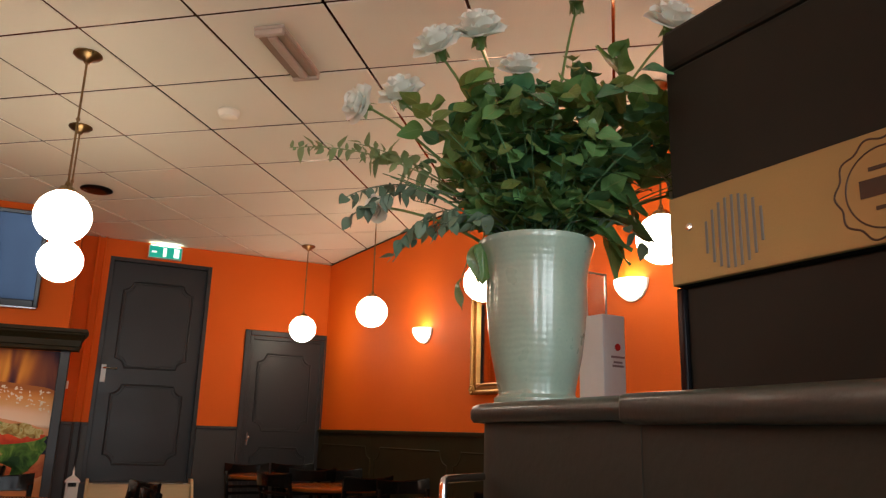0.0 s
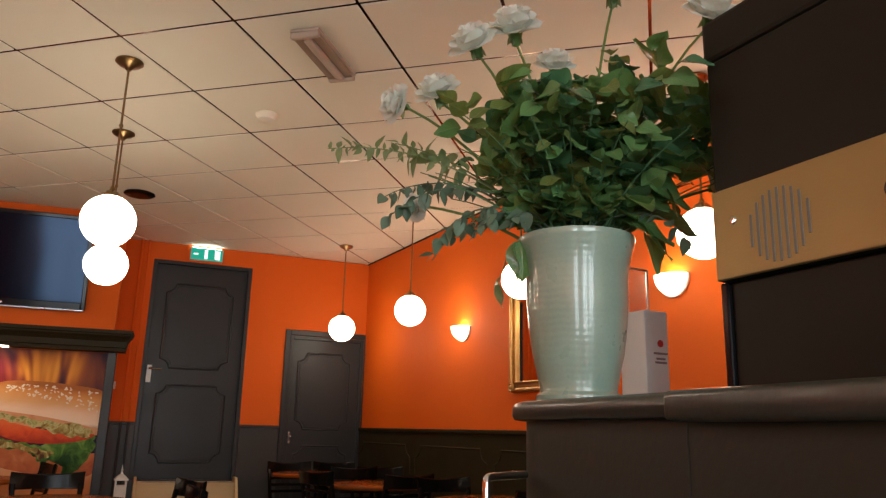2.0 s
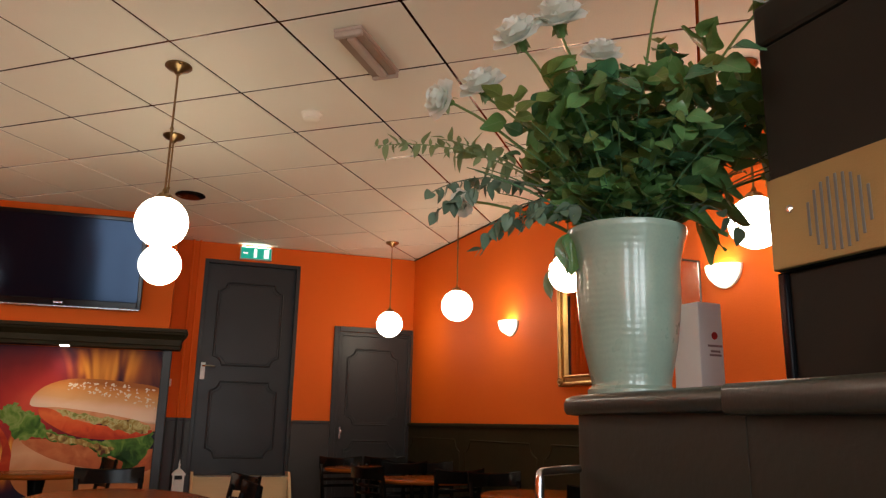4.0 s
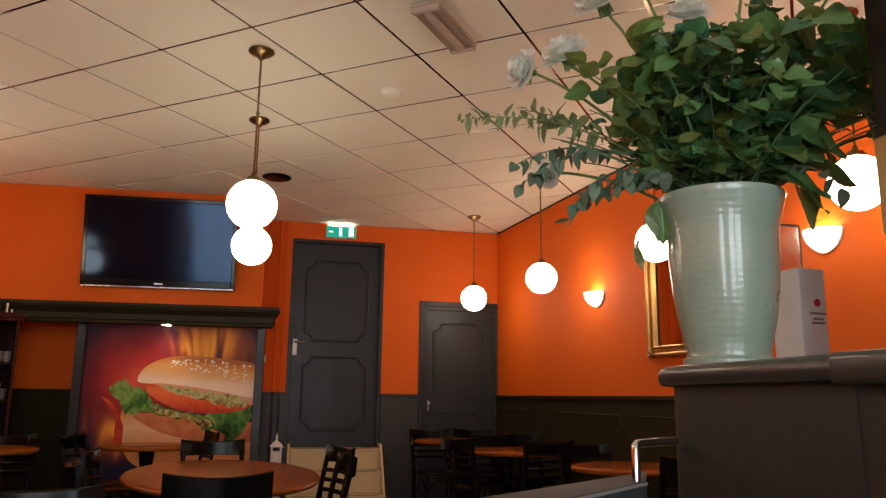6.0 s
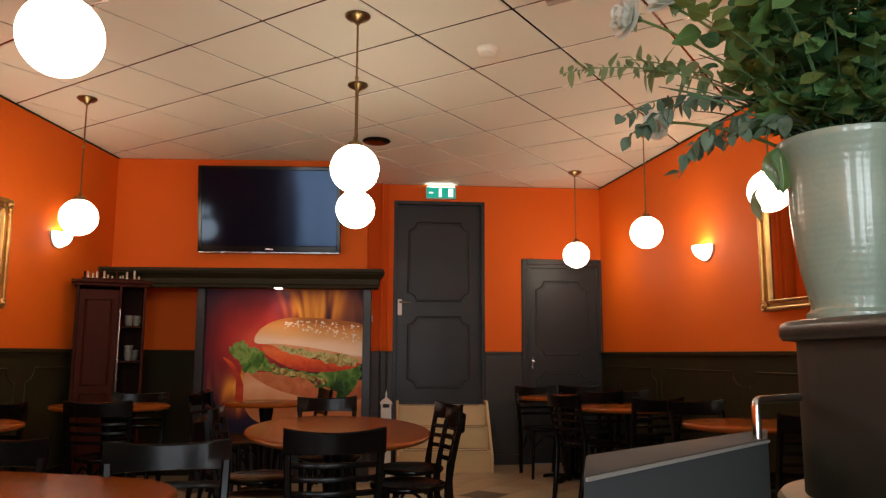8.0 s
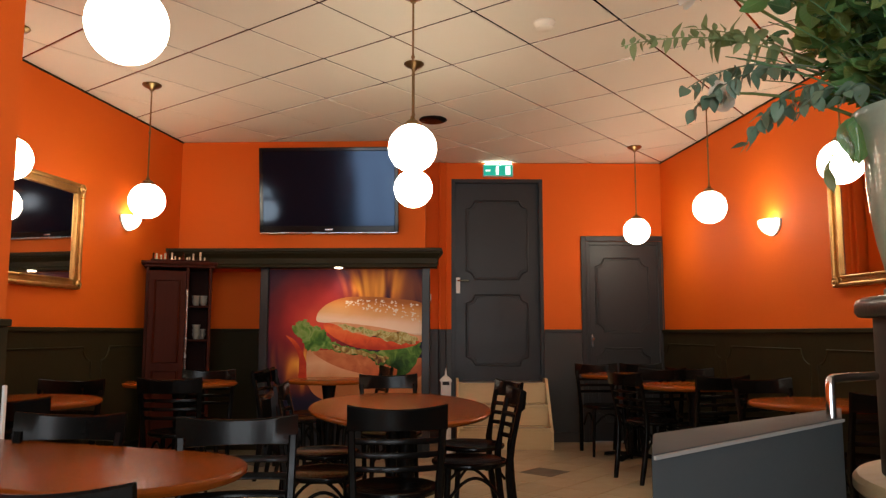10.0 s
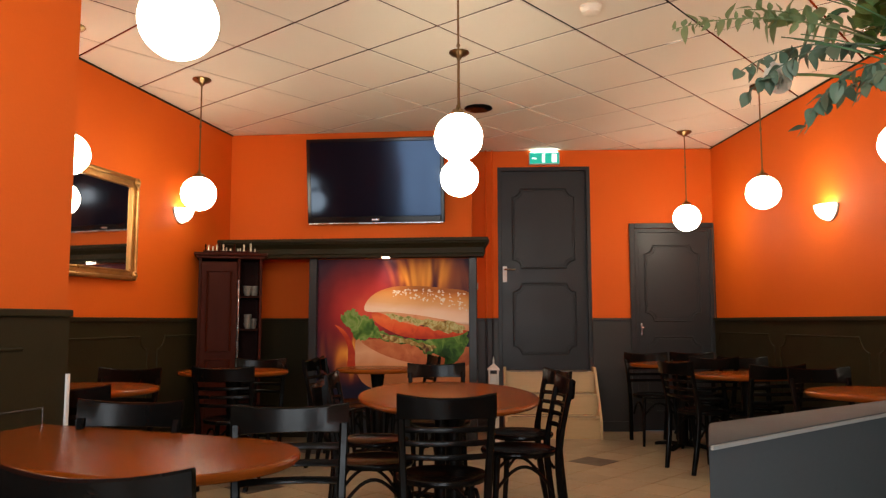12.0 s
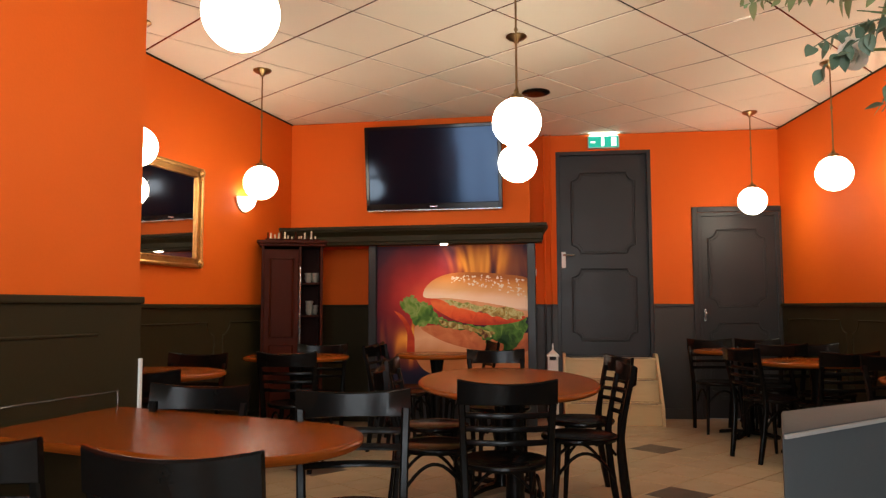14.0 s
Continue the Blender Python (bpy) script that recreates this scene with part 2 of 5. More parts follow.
def printed(name, stops, z0, z1, scale, amount, slant=0.0, detail=6):
    """A printed colour range that runs up the panel between two heights, broken up by noise."""
    m = mat(name, (0.5, 0.5, 0.5), 0.5, mix=0.1, bump=0)
    n, l = m.node_tree.nodes, m.node_tree.links
    tc, sep, nz = n.new("ShaderNodeTexCoord"), n.new("ShaderNodeSeparateXYZ"), n.new("ShaderNodeTexNoise")
    l.new(tc.outputs["Object"], sep.inputs[0])
    l.new(tc.outputs["Object"], nz.inputs["Vector"])
    nz.inputs["Scale"].default_value, nz.inputs["Detail"].default_value, nz.inputs["Distortion"].default_value = scale, detail, 1.2
    mr = n.new("ShaderNodeMapRange")
    mr.inputs[1].default_value, mr.inputs[2].default_value = z0, z1
    sl = n.new("ShaderNodeMath")
    sl.operation = "MULTIPLY_ADD"
    l.new(sep.outputs[0], sl.inputs[0])
    sl.inputs[1].default_value = slant
    l.new(sep.outputs[2], sl.inputs[2])
    l.new(sl.outputs[0], mr.inputs[0])
    ad = n.new("ShaderNodeMath")
    ad.operation = "MULTIPLY_ADD"
    l.new(nz.outputs["Fac"], ad.inputs[0])
    ad.inputs[1].default_value = amount
    sub = n.new("ShaderNodeMath")
    sub.operation = "SUBTRACT"
    l.new(mr.outputs[0], sub.inputs[0])
    sub.inputs[1].default_value = amount * 0.5
    l.new(sub.outputs[0], ad.inputs[2])
    r = n.new("ShaderNodeValToRGB")
    e = r.color_ramp.elements
    e[0].position, e[0].color = stops[0][0], (*stops[0][1], 1)
    e[1].position, e[1].color = stops[-1][0], (*stops[-1][1], 1)
    for p, c in stops[1:-1]:
        e.new(p).color = (*c, 1)
    l.new(ad.outputs[0], r.inputs[0])
    l.new(r.outputs[0], n["Principled BSDF"].inputs["Base Color"])
    return m


M["bun"] = printed("print_bun", [(0.0, (0.50, 0.25, 0.12)), (0.12, (0.86, 0.66, 0.50)), (0.34, (0.84, 0.60, 0.42)), (0.55, (0.74, 0.40, 0.18)), (0.78, (0.70, 0.31, 0.09)), (0.92, (0.58, 0.21, 0.05)), (1.0, (0.40, 0.13, 0.03))], 0.86, 1.15, 3.5, 0.22, 0.06, 3)
M["seed"] = mat("print_seed", (0.86, 0.76, 0.60), 0.5)
M["tomato"] = printed("print_tomato", [(0.0, (0.42, 0.035, 0.012)), (0.3, (0.70, 0.09, 0.02)), (0.7, (0.80, 0.17, 0.045)), (1.0, (0.62, 0.07, 0.02))], 0.66, 0.92, 12, 0.5)
M["lettuce"] = printed("print_lettuce", [(0.15, (0.014, 0.050, 0.008)), (0.4, (0.06, 0.15, 0.02)), (0.58, (0.14, 0.26, 0.04)), (0.74, (0.26, 0.36, 0.10)), (0.88, (0.10, 0.20, 0.03))], 0.3, 1.1, 9, 1.4)
M["lettuce_pale"] = printed("print_lettuce_pale", [(0.1, (0.10, 0.035, 0.015)), (0.4, (0.34, 0.24, 0.06)), (0.6, (0.55, 0.50, 0.22)), (0.8, (0.22, 0.24, 0.06))], 0.3, 1.2, 16, 1.6)
M["patty"] = printed("print_patty", [(0.1, (0.20, 0.04, 0.014)), (0.4, (0.46, 0.12, 0.04)), (0.65, (0.60, 0.20, 0.075)), (0.9, (0.70, 0.34, 0.17))], 0.2, 0.95, 7, 0.8, 0.0, 3)
M["bread"] = printed("print_bread", [(0.0, (0.55, 0.20, 0.07)), (0.5, (0.70, 0.38, 0.21)), (1.0, (0.58, 0.24, 0.10))], 0.35, 0.68, 4, 0.5, 0.0, 3)


def backdrop_print():
    """Deep red print that runs to purple and dark blue at one side."""
    m = mat("print_ground", (0.3, 0.02, 0.02), 0.5, mix=0.2, bump=0)
    n, l = m.node_tree.nodes, m.node_tree.links
    b = n["Principled BSDF"]
    tc = n.new("ShaderNodeTexCoord")
    dist = n.new("ShaderNodeVectorMath")
    dist.operation = "DISTANCE"
    dist.inputs[1].default_value = (0.42, 0.0, 0.90)
    l.new(tc.outputs["Object"], dist.inputs[0])
    noise_t = n.new("ShaderNodeTexNoise")
    noise_t.inputs["Scale"].default_value = 3.5
    l.new(tc.outputs["Object"], noise_t.inputs["Vector"])
    ma = n.new("ShaderNodeMath")
    ma.operation = "MULTIPLY_ADD"
    l.new(noise_t.outputs["Fac"], ma.inputs[0])
    ma.inputs[1].default_value = 0.18
    l.new(dist.outputs["Value"], ma.inputs[2])
    r = n.new("ShaderNodeValToRGB")
    e = r.color_ramp.elements
    e[0].position, e[0].color = 0.12, (0.70, 0.085, 0.045, 1)
    e[1].position, e[1].color = 0.80, (0.014, 0.013, 0.034, 1)
    for p, c in ((0.28, (0.46, 0.034, 0.028, 1)), (0.44, (0.20, 0.016, 0.022, 1)), (0.60, (0.065, 0.014, 0.028, 1))):
        k = e.new(p)
        k.color = c
    l.new(ma.outputs[0], r.inputs[0])
    # flames: tall streaks above the bun and at the lower side
    mp, st = n.new("ShaderNodeMapping"), n.new("ShaderNodeTexNoise")
    mp.inputs["Scale"].default_value = (5.2, 1.0, 1.1)
    mp.inputs["Rotation"].default_value = (0, radians(-14), 0)
    l.new(tc.outputs["Object"], mp.inputs[0])
    l.new(mp.outputs[0], st.inputs["Vector"])
    st.inputs["Scale"].default_value, st.inputs["Detail"].default_value, st.inputs["Distortion"].default_value = 1.0, 1.5, 1.3
    near = []
    for centre, size in (((0.80, 0.0, 1.18), 0.36), ((1.12, 0.0, 1.18), 0.34), ((0.27, 0.0, 0.52), 0.30)):
        dv = n.new("ShaderNodeVectorMath")
        dv.operation = "DISTANCE"
        dv.inputs[1].default_value = centre
        l.new(tc.outputs["Object"], dv.inputs[0])
        mr2 = n.new("ShaderNodeMapRange")
        mr2.inputs[1].default_value, mr2.inputs[2].default_value, mr2.inputs[3].default_value, mr2.inputs[4].default_value = 0.0, size, 1.0, 0.0
        l.new(dv.outputs["Value"], mr2.inputs[0])
        near.append(mr2)
    most = near[0].outputs[0]
    for other in near[1:]:
        mx = n.new("ShaderNodeMath")
        mx.operation = "MAXIMUM"
        l.new(most, mx.inputs[0])
        l.new(other.outputs[0], mx.inputs[1])
        most = mx.outputs[0]
    edge = n.new("ShaderNodeMapRange")
    edge.inputs[1].default_value, edge.inputs[2].default_value = 0.36, 0.72
    l.new(st.outputs["Fac"], edge.inputs[0])
    am = n.new("ShaderNodeMath")
    am.operation = "MULTIPLY"
    am.use_clamp = True
    l.new(edge.outputs[0], am.inputs[0])
    l.new(most, am.inputs[1])
    fr = n.new("ShaderNodeValToRGB")
    fe = fr.color_ramp.elements
    fe[0].position, fe[0].color = 0.0, (0.45, 0.06, 0.02, 1)
    fe[1].position, fe[1].color = 0.8, (0.80, 0.45, 0.08, 1)
    fe.new(0.35).color = (0.80, 0.26, 0.03, 1)
    l.new(am.outputs[0], fr.inputs[0])
    mixf = n.new("ShaderNodeMix")
    mixf.data_type = "RGBA"
    boost = n.new("ShaderNodeMath")
    boost.operation, boost.use_clamp = "MULTIPLY", True
    boost.inputs[1].default_value = 1.9
    l.new(am.outputs[0], boost.inputs[0])
    l.new(boost.outputs[0], mixf.inputs[0])
    l.new(r.outputs[0], mixf.inputs[6])
    l.new(fr.outputs[0], mixf.inputs[7])
    l.new(mixf.outputs[2], b.inputs["Base Color"])
    return m


M["print"] = backdrop_print()
for key in ("print", "bun", "bread", "tomato", "lettuce", "lettuce_pale", "patty", "seed"):
    M[key].node_tree.nodes["Principled BSDF"].inputs["Specular IOR Level"].default_value = 0.15


for key, col in (("sign", (0.01, 0.16, 0.11, 1)),):
    M[key].node_tree.nodes["Principled BSDF"].inputs["Base Color"].default_value = col


# ---- mesh helpers ----
def link(name, bm, material, parent=None, label="", smooth=False):
    me = bpy.data.meshes.new(name)
    bmesh.ops.recalc_face_normals(bm, faces=bm.faces)
    bm.to_mesh(me)
    bm.free()
    for mm in (material if isinstance(material, (list, tuple)) else [material]):
        me.materials.append(mm)
    if smooth:
        for p in me.polygons:
            p.use_smooth = True
        me.set_sharp_from_angle(angle=radians(40))
    ob = new(name, me)
    if parent is not None:
        ob.parent = parent
    if label:
        ob["label"] = label
    return ob


part = link


def empty(name, m, label, category, group="", kind=""):
    ob = new(name)
    ob.empty_display_size = 0.05
    ob.matrix_world = m
    return tagged(ob, label, category, group, kind)


def box(bm, x0, x1, y0, y1, z0, z1, bev=0.0, m=None, seg=2):
    r = bmesh.ops.create_cube(bm, size=1)
    vs = r["verts"]
    bmesh.ops.transform(bm, verts=vs, matrix=Matrix.Translation(((x0 + x1) / 2, (y0 + y1) / 2, (z0 + z1) / 2)) @ Matrix.Diagonal((x1 - x0, y1 - y0, z1 - z0, 1)))
    if bev:
        es = list({e for v in vs for e in v.link_edges})
        r = bmesh.ops.bevel(bm, geom=es, offset=bev, segments=seg, affect="EDGES", profile=0.5)
        vs = list({v for f in r["faces"] for v in f.verts} | {v for v in vs if v.is_valid})
    if m is not None:
        bmesh.ops.transform(bm, verts=vs, matrix=m)
    return vs


def boxed(*a, **k):
    bm = bmesh.new()
    box(bm, *a, **k)
    return bm


def lathe(bm, profile, seg=32, m=None):
    """Turn (radius, height) pairs round the z axis."""
    rings, made = [], []
    for r, z in profile:
        if r < 1e-5:
            v = bm.verts.new((0, 0, z))
            rings.append([v] * seg)
            made.append(v)
        else:
            ring = [bm.verts.new((r * math.cos(2 * math.pi * i / seg), r * math.sin(2 * math.pi * i / seg), z)) for i in range(seg)]
            rings.append(ring)
            made += ring
    for a, b in zip(rings, rings[1:]):
        for i in range(seg):
            q = []
            for v in (a[i], a[(i + 1) % seg], b[(i + 1) % seg], b[i]):
                if v not in q:
                    q.append(v)
            if len(q) > 2:
                bm.faces.new(q)
    if m is not None:
        bmesh.ops.transform(bm, verts=made, matrix=m)
    return made


def tube(bm, pts, r, seg=8, caps=True):
    """A round bar along points; r is one radius or one for each point."""
    pts = [Vector(p) for p in pts]
    rs = r if isinstance(r, (list, tuple)) else [r] * len(pts)
    rings, up = [], None
    for i, p in enumerate(pts):
        d = (pts[min(i + 1, len(pts) - 1)] - pts[max(i - 1, 0)]).normalized()
        if up is None:
            up = Vector((0, 0, 1)) if abs(d.z) < 0.9 else Vector((0, 1, 0))
        s = d.cross(up).normalized()
        up = s.cross(d).normalized()
        rings.append([bm.verts.new(p + rs[i] * (math.cos(2 * math.pi * k / seg) * s + math.sin(2 * math.pi * k / seg) * up)) for k in range(seg)])
    for a, b in zip(rings, rings[1:]):
        for k in range(seg):
            bm.faces.new((a[k], a[(k + 1) % seg], b[(k + 1) % seg], b[k]))
    if caps:
        bm.faces.new(rings[0][::-1])
        bm.faces.new(rings[-1])


def bar_along(bm, pts, w, h):
    """A flat bar (w across, h high) swept along level or rising points."""
    pts = [Vector(p) for p in pts]
    rings = []
    for i, p in enumerate(pts):
        d = pts[min(i + 1, len(pts) - 1)] - pts[max(i - 1, 0)]
        s = Vector((d.y, -d.x, 0)).normalized()
        u = Vector((0, 0, 1))
        rings.append([bm.verts.new(p + a * w / 2 * s + b * h / 2 * u) for a, b in ((-1, -1), (1, -1), (1, 1), (-1, 1))])
    for a, b in zip(rings, rings[1:]):
        for k in range(4):
            bm.faces.new((a[k], a[(k + 1) % 4], b[(k + 1) % 4], b[k]))
    bm.faces.new(rings[0][::-1])
    bm.faces.new(rings[-1])


def prism(bm, pts, z0, z1):
    lo, hi = [bm.verts.new((x, y, z0)) for x, y in pts], [bm.verts.new((x, y, z1)) for x, y in pts]
    n = len(pts)
    fs = [bm.faces.new(lo[::-1]), bm.faces.new(hi)]
    for i in range(n):
        fs.append(bm.faces.new((lo[i], lo[(i + 1) % n], hi[(i + 1) % n], hi[i])))
    return lo + hi, fs


def along(a, b, z=0.0):
    """A pose at a whose x axis runs from a to b on the plan; y points to the left of it."""
    return pose(a[0], a[1], z, 0, 0, math.degrees(math.atan2(b[1] - a[1], b[0] - a[0])))


# ---- the room's plan ----
BW0, BW1 = (0.62, 7.82), (3.30, 7.49)      # back wall with the two doors
BR0, BR1 = (-1.62, 7.28), (0.74, 6.875)    # face of the chimney breast
RW0, RW1 = (3.285, 7.62), (2.98, -3.0)      # wall with sconces and mirror
LW0, LW1 = (-2.60, 3.33), (-1.49, 7.34)    # opposite side wall
ST0, ST1 = (-3.42, -3.0), (-1.35, 3.35)    # side of the near wall pier


def slab(name, a, b, z0, z1, thick, material, label, inner=1):
    """A wall from a to b, its seen face on the line a-b; thick goes to the left of a-b for +1."""
    m = along(a, b)
    L = math.dist(a, b)
    bm = boxed(0, L, 0 if inner > 0 else -thick, thick if inner > 0 else 0, z0, z1)
    ob = link(name, bm, material)
    ob.matrix_world = m
    return tagged(ob, label, "wall", kind="structure")


def holed(name, a, b, z0, z1, thick, holes, material, label):
    """A wall with openings (x0, x1, z0, z1) cut right through it."""
    L = math.dist(a, b)
    bm = bmesh.new()
    xs = sorted({0, L, *[h[0] for h in holes], *[h[1] for h in holes]})
    for x0, x1 in zip(xs, xs[1:]):
        cuts = sorted((h[2], h[3]) for h in holes if h[0] <= x0 + 1e-6 and h[1] >= x1 - 1e-6)
        z = z0
        for c0, c1 in cuts:
            if c0 > z + 1e-4:
                box(bm, x0, x1, 0, thick, z, c0)
            z = c1
        if z1 > z + 1e-4:
            box(bm, x0, x1, 0, thick, z, z1)
    bmesh.ops.remove_doubles(bm, verts=bm.verts, dist=1e-4)
    ob = link(name, bm, material)
    ob.matrix_world = along(a, b)
    return tagged(ob, label, "wall", kind="structure")

# ---- large structure ----
T_AX, T_ORG, T_SZ = radians(44.9), (-0.573, 4.470), 0.6


def inside_plan(x, y):
    return -3.6 < x < 3.6 and -3.2 < y < 8.2


def build_ceiling():
    bm = bmesh.new()
    c, s = math.cos(T_AX), math.sin(T_AX)
    g = 0.007
    for i in range(-18, 18):
        for j in range(-18, 18):
            cx, cy = T_ORG[0] + T_SZ * ((i + .5) * c - (j + .5) * s), T_ORG[1] + T_SZ * ((i + .5) * s + (j + .5) * c)
            if not inside_plan(cx, cy):
                continue
            h = T_SZ / 2 - g
            dz = random.uniform(-0.0012, 0.0012)
            m = Matrix.Translation((cx, cy, CEIL + 0.012 + dz)) @ Matrix.Rotation(T_AX, 4, "Z") @ Matrix.Rotation(random.uniform(-.0022, .0022), 4, "X")
            lo = [bm.verts.new(m @ Vector((a * (h - .004), b * (h - .004), -0.006))) for a, b in ((-1, -1), (1, -1), (1, 1), (-1, 1))]
            mid = [bm.verts.new(m @ Vector((a * h, b * h, -0.001))) for a, b in ((-1, -1), (1, -1), (1, 1), (-1, 1))]
            hi = [bm.verts.new(m @ Vector((a * h, b * h, 0.012))) for a, b in ((-1, -1), (1, -1), (1, 1), (-1, 1))]
            bm.faces.new(lo)
            for k in range(4):
                bm.faces.new((lo[k], lo[(k + 1) % 4], mid[(k + 1) % 4], mid[k]))
                bm.faces.new((mid[k], mid[(k + 1) % 4], hi[(k + 1) % 4], hi[k]))
    n0 = len(bm.faces)
    # runners of the hanging grid between the tiles
    for k in range(-20, 20):
        for d in (0, 1):
            a0, b0 = (k * T_SZ, -9.0), (k * T_SZ, 9.6)
            if d:
                a0, b0 = a0[::-1], b0[::-1]
            w = 0.011
            z = CEIL + 0.010 + 0.0015 * d
            ends = []
            for p in (a0, b0):
                for e in (-w, w):
                    u, v = (p[0] + e, p[1]) if not d else (p[0], p[1] + e)
                    ends.append(bm.verts.new((T_ORG[0] + u * c - v * s, T_ORG[1] + u * s + v * c, z)))
            f = bm.faces.new((ends[0], ends[1], ends[3], ends[2]))
            f.material_index = 1
    r = box(bm, -5, 5, -4.5, 9.5, CEIL + 0.03, CEIL + 0.12)
    ob = link("ceiling", bm, [M["tile"], M["tgrid"]])
    return tagged(ob, "suspended ceiling of pale square tiles in a bronze grid", "ceiling", kind="structure")


build_ceiling()
floor = link("floor", boxed(-5, 5, -4.5, 9.5, -0.2, -0.004), M["grout"])
tagged(floor, "beige tiled floor with small dark inset tiles", "floor", kind="structure")

ANG = math.atan2(BW1[1] - BW0[1], BW1[0] - BW0[0])


def bx(X):
    return (X - BW0[0]) / math.cos(ANG)


D1 = (bx(1.107), bx(2.052), 0.60, 2.695)
D2 = (bx(2.490), bx(3.268), 0.0, 2.040)
holed("wall_back", (BW0[0], BW0[1]), BW1, 0, CEIL, 0.25, [D1, D2], M["orange"], "orange painted back wall with two dark doors")
slab("wall_right", RW1, RW0, 0, CEIL, 0.25, M["orange"], "orange painted side wall with dark dado", inner=-1)
slab("wall_left", LW0, LW1, 0, CEIL, 0.25, M["orange"], "orange painted side wall with dark dado")
BU = (BR1[0] - BR0[0], BR1[1] - BR0[1])
BMID = (BR0[0] + BU[0] * 0.375, BR0[1] + BU[1] * 0.375)     # edge of the alcove beside the fireplace
AL0, AL1 = (-1.60, 7.62), (-0.66, 7.455)                    # back of that alcove
breast = bmesh.new()
prism(breast, [BR0, BR1, (0.84, 7.76), (-1.5, 8.1)], 1.675, CEIL)
prism(breast, [BMID, BR1, (0.84, 7.76), (BMID[0] + .06, 7.9)], 0, 1.6745)
tagged(link("chimney_breast", breast, M["orange"]), "orange painted chimney breast above a dark mantel", "wall", kind="structure")
slab("wall_alcove", AL0, AL1, 0, 1.6745, 0.2, M["orange"], "orange painted alcove wall beside the fireplace")
slab("wall_left_return", (-1.56, 7.30), (-1.46, 7.68), 0, 1.6745, 0.2, M["orange"], "orange painted side of the alcove")
pier = bmesh.new()
prism(pier, [ST0, ST1, (ST1[0] - 1.6, ST1[1] + 0.42), (ST0[0] - 1.0, ST0[1] + 0.3)], 0, CEIL)
tagged(link("wall_pier", pier, M["orange"]), "orange painted wall pier with dark panelled dado", "wall", kind="structure")
WINDOWS = [(2.45, 3.35, 0.5, 2.5), (3.55, 4.45, 0.5, 2.5), (5.5, 6.65, 0.5, 2.5)]
holed("wall_front", (3.4, -3.0), (-3.9, -3.0), 0, CEIL, 0.2, WINDOWS, M["orange"], "orange street-side wall with three tall windows")
for k, (a, b, z0, z1) in enumerate(WINDOWS):
    ld = bpy.data.lights.new("window_daylight", "AREA")
    ld.shape, ld.size, ld.size_y = "RECTANGLE", b - a, z1 - z0
    ld.energy, ld.color = WINDOW_WATTS * (b - a) * (z1 - z0), (0.86, 0.94, 1.0)
    wf = empty(f"window_{k + 1}", along((3.4, -3.0), (-3.9, -3.0)), "tall window with white painted frame", "window", kind="structure")
    for x0, x1, y0, y1 in ((a, a + .05, z0, z1), (b - .05, b, z0, z1), (a + .05, b - .05, z0, z0 + .05), (a + .05, b - .05, z1 - .05, z1), ((a + b) / 2 - .02, (a + b) / 2 + .02, z0 + .05, z1 - .05)):
        part("window_frame", boxed(x0, x1, 0.002, 0.05, y0, y1, 0.004), M["white"], wf)
    lo = new("window_daylight", ld)
    lo.matrix_world = look((3.4 - (a + b) / 2, -3.08, (z0 + z1) / 2), (3.4 - (a + b) / 2, 0, (z0 + z1) / 2 - 0.6))


def dado(a, b, inner, z1=RAIL, gap=(), paint="dado"):
    """Dark dado boards with a rail on top, along a-b; gap: stretches left free."""
    L = math.dist(a, b)
    cuts = [0] + [v for g in gap for v in g] + [L]
    for x0, x1 in zip(cuts[::2], cuts[1::2]):
        bm = bmesh.new()
        s = -1 if inner > 0 else 1
        y0, y1 = sorted((0, s * 0.016))
        root = empty("dado", along(a, b), "dark brown-grey painted dado with a rail", "dado", kind="structure")
        box(bm, x0, x1, y0, y1, 0.10, z1 - 0.03, 0.002)
        part("dado_board", bm, M[paint], root)
        y0, y1 = sorted((0, s * 0.034))
        part("dado_rail", boxed(x0, x1, y0, y1, z1 - 0.03, z1, 0.005), M[paint], root)
        y0, y1 = sorted((0, s * 0.024))
        part("skirting", boxed(x0, x1, y0, y1, 0, 0.10, 0.004), M[paint], root)


dado(BW0, BW1, 1, gap=[(D1[0], D1[1]), (D2[0] - 0.056, D2[1])], paint="dado_grey")
dado(RW1, RW0, -1)
dado(LW0, LW1, 1)
dado((-1.50, 7.602), AL1, 1)
dado(ST0, ST1, 1, RAIL + 0.02)


# dark strips stand in for the shadow gap between ceiling and side walls
for nm, m, L, s in (("a", along(RW1, RW0), math.dist(RW1, RW0), 1), ("b", along(LW0, LW1), math.dist(LW0, LW1), -1)):
    y0, y1 = sorted((0.0005, s * 0.010))
    o = link("ceiling_trim", boxed(0, L, y0, y1, CEIL - 0.009, CEIL + 0.004, 0.002), M["dado"])
    o.matrix_world = m
    tagged(o, "thin dark strip standing in for the shadow gap under the ceiling", "trim", kind="structure")


# ---- doors ----
def scoop_path(x0, x1, z0, z1, r, seg=5, corners=(1, 1, 1, 1)):
    """The outline of a panel whose corners are scooped inwards, with a small step before each scoop."""
    pts = []
    for (cx, cz, a0), on in zip(((x0, z0, 90), (x1, z0, 180), (x1, z1, 270), (x0, z1, 0)), corners):
        if not on:
            pts.append((cx, cz))
            continue
        for k in range(seg + 1):
            a = radians(a0 - 90 * k / seg)
            pts.append((cx + r * math.cos(a), cz + r * math.sin(a)))
    return pts


